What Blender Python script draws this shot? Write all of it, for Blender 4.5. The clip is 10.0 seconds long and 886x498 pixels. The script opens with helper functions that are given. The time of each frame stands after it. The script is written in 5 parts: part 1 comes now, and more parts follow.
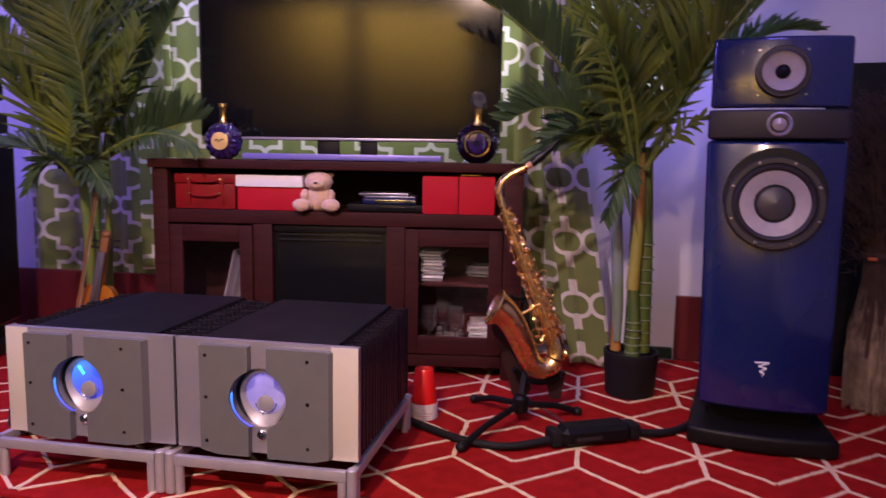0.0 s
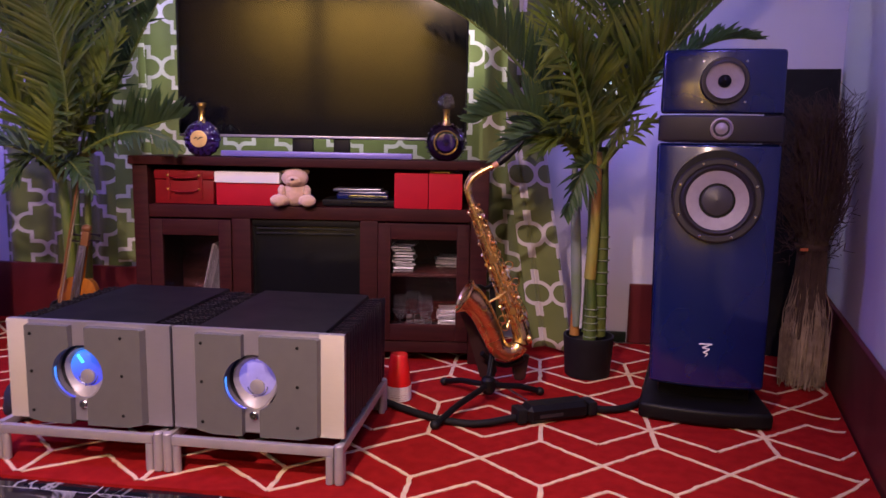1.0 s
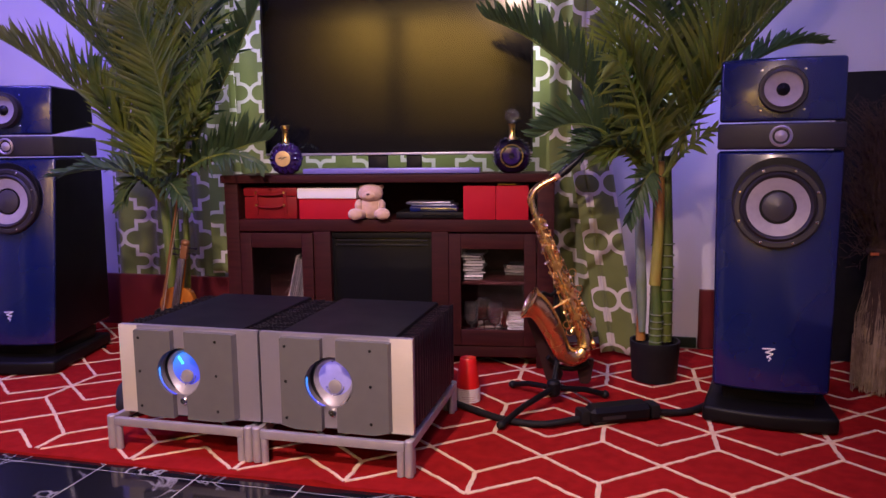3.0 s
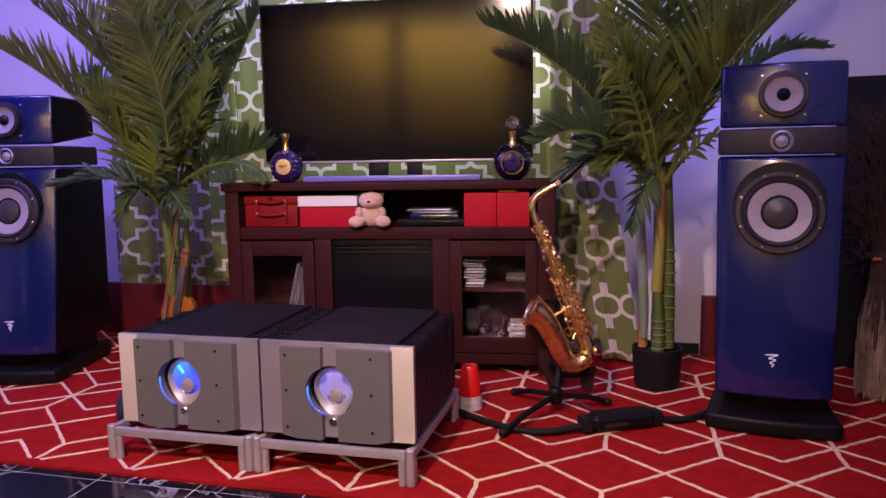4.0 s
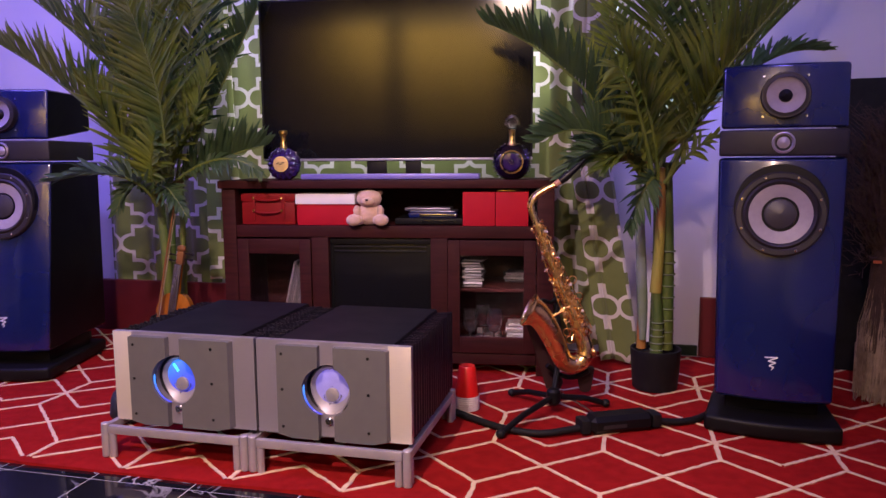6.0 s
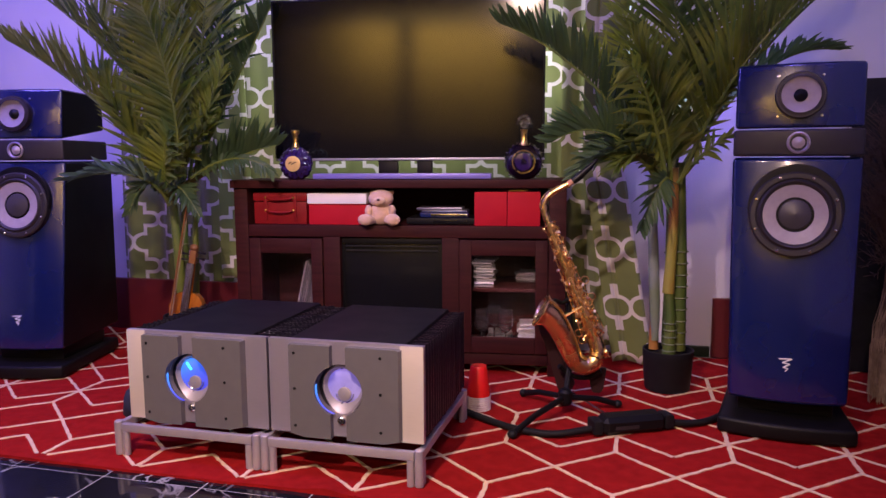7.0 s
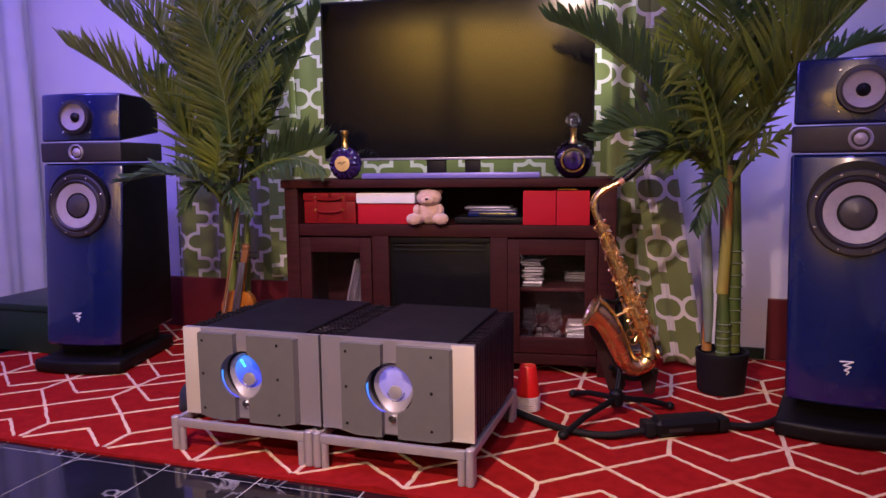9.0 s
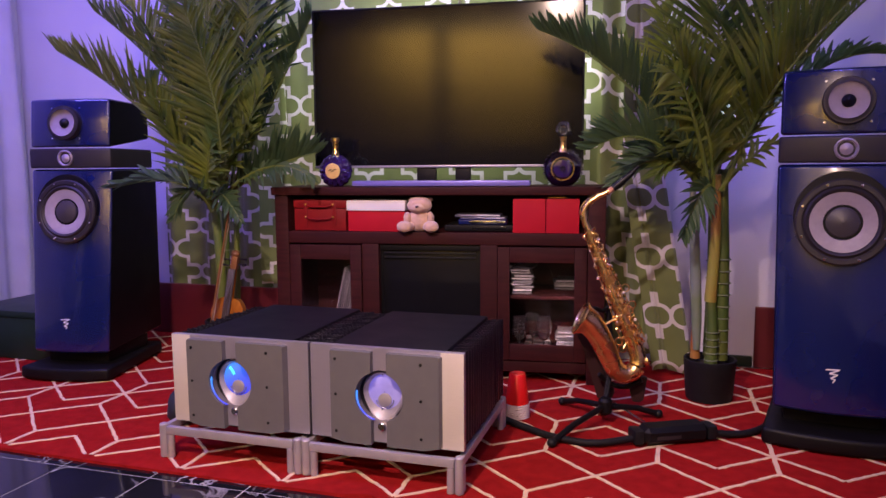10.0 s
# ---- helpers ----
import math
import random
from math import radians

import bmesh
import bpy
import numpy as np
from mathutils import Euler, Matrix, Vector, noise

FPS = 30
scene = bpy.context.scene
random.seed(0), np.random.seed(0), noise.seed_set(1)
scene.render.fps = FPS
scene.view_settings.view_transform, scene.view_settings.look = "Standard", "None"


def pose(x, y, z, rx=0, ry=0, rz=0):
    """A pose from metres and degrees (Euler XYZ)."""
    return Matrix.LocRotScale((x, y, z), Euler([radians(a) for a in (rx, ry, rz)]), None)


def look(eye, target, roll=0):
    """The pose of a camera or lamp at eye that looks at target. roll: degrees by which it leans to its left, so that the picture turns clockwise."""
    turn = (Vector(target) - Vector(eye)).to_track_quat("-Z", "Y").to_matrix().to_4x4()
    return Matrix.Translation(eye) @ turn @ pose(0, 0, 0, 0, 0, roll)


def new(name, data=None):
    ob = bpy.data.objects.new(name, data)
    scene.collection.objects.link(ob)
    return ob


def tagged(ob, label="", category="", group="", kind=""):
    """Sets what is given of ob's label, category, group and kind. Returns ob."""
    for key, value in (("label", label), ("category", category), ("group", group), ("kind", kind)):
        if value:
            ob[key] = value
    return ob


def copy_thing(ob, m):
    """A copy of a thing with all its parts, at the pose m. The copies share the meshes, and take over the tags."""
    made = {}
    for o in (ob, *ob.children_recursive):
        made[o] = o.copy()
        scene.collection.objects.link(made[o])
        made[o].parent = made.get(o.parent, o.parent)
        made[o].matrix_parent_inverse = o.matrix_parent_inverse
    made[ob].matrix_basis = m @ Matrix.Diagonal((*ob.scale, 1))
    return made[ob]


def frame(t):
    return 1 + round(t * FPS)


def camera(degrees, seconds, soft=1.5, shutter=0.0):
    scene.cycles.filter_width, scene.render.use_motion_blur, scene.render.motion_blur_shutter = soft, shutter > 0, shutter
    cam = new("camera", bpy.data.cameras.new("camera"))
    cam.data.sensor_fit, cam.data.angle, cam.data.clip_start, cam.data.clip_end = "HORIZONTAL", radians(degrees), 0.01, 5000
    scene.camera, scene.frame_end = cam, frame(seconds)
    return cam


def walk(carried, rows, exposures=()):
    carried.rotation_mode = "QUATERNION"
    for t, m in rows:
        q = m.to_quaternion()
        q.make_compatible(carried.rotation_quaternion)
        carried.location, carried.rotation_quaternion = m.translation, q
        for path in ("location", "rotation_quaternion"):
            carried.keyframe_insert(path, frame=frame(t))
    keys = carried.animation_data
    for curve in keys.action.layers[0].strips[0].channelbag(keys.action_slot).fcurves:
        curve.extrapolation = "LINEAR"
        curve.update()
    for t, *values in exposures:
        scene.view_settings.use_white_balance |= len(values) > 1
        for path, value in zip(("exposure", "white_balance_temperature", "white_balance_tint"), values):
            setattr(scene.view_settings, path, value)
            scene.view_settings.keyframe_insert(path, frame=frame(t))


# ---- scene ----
cam = camera(62.6, 10.0, shutter=0.6)
PATH = [
    (0, (0.217, -0.106, 0.872), (0.082, 1.873, 0.622), 0.9),
    (0.5, (0.149, -0.172, 0.88), (0.145, 1.809, 0.603), 0.2),
    (1, (0.174, -0.284, 0.913), (0.156, 1.696, 0.632), 1.1),
    (1.5, (0.231, -0.382, 0.937), (0.071, 1.59, 0.641), 1.0),
    (2, (0.244, -0.421, 0.94), (0.006, 1.543, 0.647), 0.3),
    (2.5, (0.243, -0.425, 0.941), (-0.002, 1.54, 0.663), -0.2),
    (4, (0.248, -0.417, 0.943), (-0.004, 1.552, 0.699), -0.9),
    (4.5, (0.242, -0.411, 0.94), (-0.009, 1.559, 0.699), -0.7),
    (5, (0.244, -0.406, 0.939), (-0.001, 1.564, 0.697), -0.5),
    (5.5, (0.242, -0.399, 0.939), (0.002, 1.572, 0.694), -0.4),
    (7, (0.229, -0.397, 0.938), (-0.039, 1.57, 0.693), -0.3),
    (7.5, (0.224, -0.396, 0.936), (-0.071, 1.566, 0.687), -0.4),
    (8, (0.215, -0.397, 0.936), (-0.113, 1.56, 0.684), -0.5),
    (8.5, (0.208, -0.395, 0.935), (-0.158, 1.555, 0.684), -0.6),
    (9, (0.206, -0.399, 0.938), (-0.178, 1.548, 0.692), -0.7),
    (9.5, (0.208, -0.4, 0.938), (-0.17, 1.55, 0.701), -0.6),
    (10, (0.208, -0.405, 0.941), (-0.15, 1.549, 0.714), -0.4),
]
walk(cam, [(t, look(eye, target, roll)) for t, eye, target, roll in PATH])

ROOM = pose(0, 0, 0, 0, 0, -6.75)      # room, rug and amplifiers are turned against the media console

# ---- light ----
world = bpy.data.worlds.new("world")
scene.world = world
world.use_nodes = True
world.node_tree.nodes["Background"].inputs[0].default_value = (0.02, 0.02, 0.03, 1)
world.node_tree.nodes["Background"].inputs[1].default_value = 0.3


def area_lamp(name, eye, target, sx, sy, watts, colour):
    data = bpy.data.lights.new(name, "AREA")
    data.shape, data.size, data.size_y, data.energy, data.color = "RECTANGLE", sx, sy, watts, colour
    ob = new(name, data)
    ob.matrix_world = look(eye, target)
    return ob


VIOLET, WARM = (0.25, 0.18, 1.0), (1.0, 0.67, 0.57)
area_lamp("violet_wash_light", (-2.1, 1.7, 2.5), (-2.1, 3.0, 0.4), 1.4, 0.12, 58, VIOLET)
area_lamp("violet_wash_light", (0.85, 1.15, 2.5), (1.75, 2.05, 0.8), 0.3, 0.12, 10, VIOLET)
# no lamp is known here; added behind the palm to brighten the wall
area_lamp("wall_fill_light", (0.86, 2.70, 1.25), (1.10, 3.1, 0.55), 0.06, 0.5, 3.2, (0.36, 0.27, 1.0))
# unseen lamp added overhead to lift the curtains and palm crowns
area_lamp("curtain_fill_light", (-0.20, 2.84, 2.45), (-0.20, 3.02, 0.8), 2.1, 0.04, 9, (0.78, 0.90, 1.0))
area_lamp("television_backlight", (-0.43, 2.952, 1.42), (-0.43, 3.3, 1.44), 1.20, 0.40, 16, (1.0, 0.97, 0.95))
area_lamp("blind_light", (-0.85, -2.3, 2.5), (-0.85, -3.1, 2.05), 2.4, 0.1, 140, (1.0, 0.72, 0.33))


def downlight(eye, target, watts, colour, beam=80):
    data = bpy.data.lights.new("downlight_glow", "SPOT")
    data.energy, data.color, data.spot_size, data.spot_blend, data.shadow_soft_size = watts, colour, radians(beam), 0.7, 0.04
    ob = new("downlight_glow", data)
    ob.matrix_world = look(eye, target)
    return ob


downlight((0.05, -1.4, 2.58), (-0.5, 1.2, 0.5), 190, WARM, 92)
downlight((-0.55, -0.3, 2.58), (-0.6, 1.65, 0.2), 380, (1.0, 0.71, 0.77), 72)


# ---- materials ----
def material(name, colour, rough=0.5, metal=0.0, vary=0.15, scale=8.0, bump=0.0, bump_scale=60.0, coat=0.0, coat_rough=0.04, sheen=0.0,
             stretch=(1, 1, 1), per_object=0.0, tint=None, emission=None, strength=0.0, transmission=0.0, alpha=1.0, spec=0.5):
    m = bpy.data.materials.new(name)
    m.use_nodes = True
    n, l = m.node_tree.nodes, m.node_tree.links
    b = n["Principled BSDF"]
    b.inputs["Roughness"].default_value, b.inputs["Metallic"].default_value = rough, metal
    b.inputs["Coat Weight"].default_value = coat
    b.inputs["Coat Roughness"].default_value = coat_rough
    b.inputs["Sheen Weight"].default_value = sheen
    b.inputs["Transmission Weight"].default_value = transmission
    b.inputs["Alpha"].default_value = alpha
    b.inputs["Specular IOR Level"].default_value = spec
    co = n.new("ShaderNodeTexCoord")
    mp = n.new("ShaderNodeMapping")
    mp.inputs["Scale"].default_value = stretch
    l.new(co.outputs["Object"], mp.inputs["Vector"])
    big = n.new("ShaderNodeTexNoise")
    big.inputs["Scale"].default_value, big.inputs["Detail"].default_value = scale, 6
    l.new(mp.outputs["Vector"], big.inputs["Vector"])
    ramp = n.new("ShaderNodeMapRange")
    ramp.inputs["From Min"].default_value, ramp.inputs["From Max"].default_value = 0.3, 0.7
    l.new(big.outputs["Fac"], ramp.inputs["Value"])
    mix = n.new("ShaderNodeMix")
    mix.data_type = "RGBA"
    other = tint or tuple(c * (1 - vary) for c in colour)
    mix.inputs[6].default_value = (*colour, 1)
    mix.inputs[7].default_value = (*other, 1)
    l.new(ramp.outputs["Result"], mix.inputs[0])
    out = mix.outputs[2]
    if per_object:
        info = n.new("ShaderNodeObjectInfo")
        hsv = n.new("ShaderNodeHueSaturation")
        mr = n.new("ShaderNodeMapRange")
        mr.inputs["To Min"].default_value, mr.inputs["To Max"].default_value = 1 - per_object, 1 + per_object
        l.new(info.outputs["Random"], mr.inputs["Value"])
        l.new(mr.outputs["Result"], hsv.inputs["Value"])
        l.new(out, hsv.inputs["Color"])
        out = hsv.outputs["Color"]
    l.new(out, b.inputs["Base Color"])
    rr = n.new("ShaderNodeMapRange")
    rr.inputs["To Min"].default_value, rr.inputs["To Max"].default_value = max(0.0, rough * 0.85), min(1.0, rough * 1.15)
    l.new(big.outputs["Fac"], rr.inputs["Value"])
    l.new(rr.outputs["Result"], b.inputs["Roughness"])
    if bump:
        fine = n.new("ShaderNodeTexNoise")
        fine.inputs["Scale"].default_value, fine.inputs["Detail"].default_value = bump_scale, 4
        l.new(mp.outputs["Vector"], fine.inputs["Vector"])
        bp = n.new("ShaderNodeBump")
        bp.inputs["Strength"].default_value, bp.inputs["Distance"].default_value = bump, 0.004
        l.new(fine.outputs["Fac"], bp.inputs["Height"])
        l.new(bp.outputs["Normal"], b.inputs["Normal"])
    if emission:
        b.inputs["Emission Color"].default_value = (*emission, 1)
        b.inputs["Emission Strength"].default_value = strength
    return m


def value_chain(tree):
    """Short helpers that add math nodes to a node tree."""
    def op(kind, a, b=None, c=None):
        node = tree.nodes.new("ShaderNodeMath")
        node.operation = kind
        for slot, v in zip(node.inputs, (a, b, c)):
            if v is None:
                continue
            if isinstance(v, (int, float)):
                slot.default_value = v
            else:
                tree.links.new(v, slot)
        return node.outputs[0]
    return op


def curtain_cloth():
    """Green cloth with a white woven quatrefoil trellis; the cloth's own UV is in metres."""
    m = material("curtain_cloth", (0.165, 0.195, 0.062), 0.85, vary=0.25, scale=5, bump=0.25, bump_scale=500, sheen=0.2)
    t = m.node_tree
    op = value_chain(t)
    uv = t.nodes.new("ShaderNodeTexCoord").outputs["UV"]
    sep = t.nodes.new("ShaderNodeSeparateXYZ")
    t.links.new(uv, sep.inputs[0])
    W2, H2, R, r, w = 0.130, 0.1315, 0.057, 0.036, 0.0098     # half the repeat, ring and lobe radius, half the line

    def folded(value, half):
        return op("SUBTRACT", half, op("ABSOLUTE", op("SUBTRACT", op("FLOORED_MODULO", value, 2 * half), half)))

    def span(value, low, high):
        return op("MULTIPLY", op("GREATER_THAN", value, low), op("LESS_THAN", value, high))

    def near(value, place):
        return op("LESS_THAN", op("ABSOLUTE", op("SUBTRACT", value, place)), w)

    def gap(x0, y0, tall=1.0):
        return op("SQRT", op("ADD", op("POWER", op("SUBTRACT", x, x0), 2), op("POWER", op("MULTIPLY", op("SUBTRACT", y, y0), tall), 2)))

    def trellis(px, py):
        """One quarter of the quatrefoil: ring arc, step out, side lobe."""
        nonlocal x, y
        x, y = px, py
        ring = op("MULTIPLY", near(gap(R, 0.0, 1.16), R), op("LESS_THAN", x, R))
        tab = op("MULTIPLY", near(x, R + 0.002), span(y, R / 1.16 - w, H2 - r + w))
        out = op("MULTIPLY", near(y, H2 - r), span(x, R + 0.002 - w, W2 - r + 0.001))
        lobe = op("MULTIPLY", near(gap(W2 - r, H2), r), op("GREATER_THAN", x, W2 - r))
        return op("MAXIMUM", op("MAXIMUM", ring, tab), op("MAXIMUM", out, lobe))
    x = y = None
    line = trellis(folded(sep.outputs[0], W2), folded(sep.outputs[1], H2))
    b = t.nodes["Principled BSDF"]
    src = b.inputs["Base Color"].links[0].from_socket
    mix = t.nodes.new("ShaderNodeMix")
    mix.data_type = "RGBA"
    t.links.new(line, mix.inputs[0])
    t.links.new(src, mix.inputs[6])
    mix.inputs[7].default_value = (0.58, 0.54, 0.55, 1)
    t.links.new(mix.outputs[2], b.inputs["Base Color"])
    return m


def marble():
    m = material("black_marble", (0.012, 0.012, 0.016), 0.07, vary=0.4, scale=4, per_object=0.2)
    t = m.node_tree
    n, l = t.nodes, t.links
    co = n.new("ShaderNodeTexCoord")
    info = n.new("ShaderNodeObjectInfo")
    mul = n.new("ShaderNodeVectorMath")
    mul.operation = "SCALE"
    mul.inputs[0].default_value = (7.3, 3.1, 5.7)
    l.new(info.outputs["Random"], mul.inputs["Scale"])
    add = n.new("ShaderNodeVectorMath")
    l.new(co.outputs["Object"], add.inputs[0])
    l.new(mul.outputs[0], add.inputs[1])
    ns = n.new("ShaderNodeTexNoise")
    ns.inputs["Scale"].default_value, ns.inputs["Detail"].default_value, ns.inputs["Distortion"].default_value = 2.6, 9, 2.2
    l.new(add.outputs[0], ns.inputs["Vector"])
    op = value_chain(t)
    v = op("ABSOLUTE", op("SUBTRACT", ns.outputs["Fac"], 0.5))
    ramp = n.new("ShaderNodeMapRange")
    ramp.inputs["From Min"].default_value, ramp.inputs["From Max"].default_value = 0.0, 0.018
    ramp.inputs["To Min"].default_value, ramp.inputs["To Max"].default_value = 0.9, 0.0
    l.new(v, ramp.inputs["Value"])
    patch = n.new("ShaderNodeTexNoise")
    patch.inputs["Scale"].default_value = 3.5
    l.new(add.outputs[0], patch.inputs["Vector"])
    veil = n.new("ShaderNodeMapRange")
    veil.inputs["From Min"].default_value, veil.inputs["From Max"].default_value = 0.42, 0.62
    l.new(patch.outputs["Fac"], veil.inputs["Value"])
    strength = op("MULTIPLY", ramp.outputs["Result"], veil.outputs["Result"])
    b = n["Principled BSDF"]
    src = b.inputs["Base Color"].links[0].from_socket
    mix = n.new("ShaderNodeMix")
    mix.data_type = "RGBA"
    l.new(strength, mix.inputs[0])
    l.new(src, mix.inputs[6])
    mix.inputs[7].default_value = (0.5, 0.5, 0.52, 1)
    l.new(mix.outputs[2], b.inputs["Base Color"])
    return m


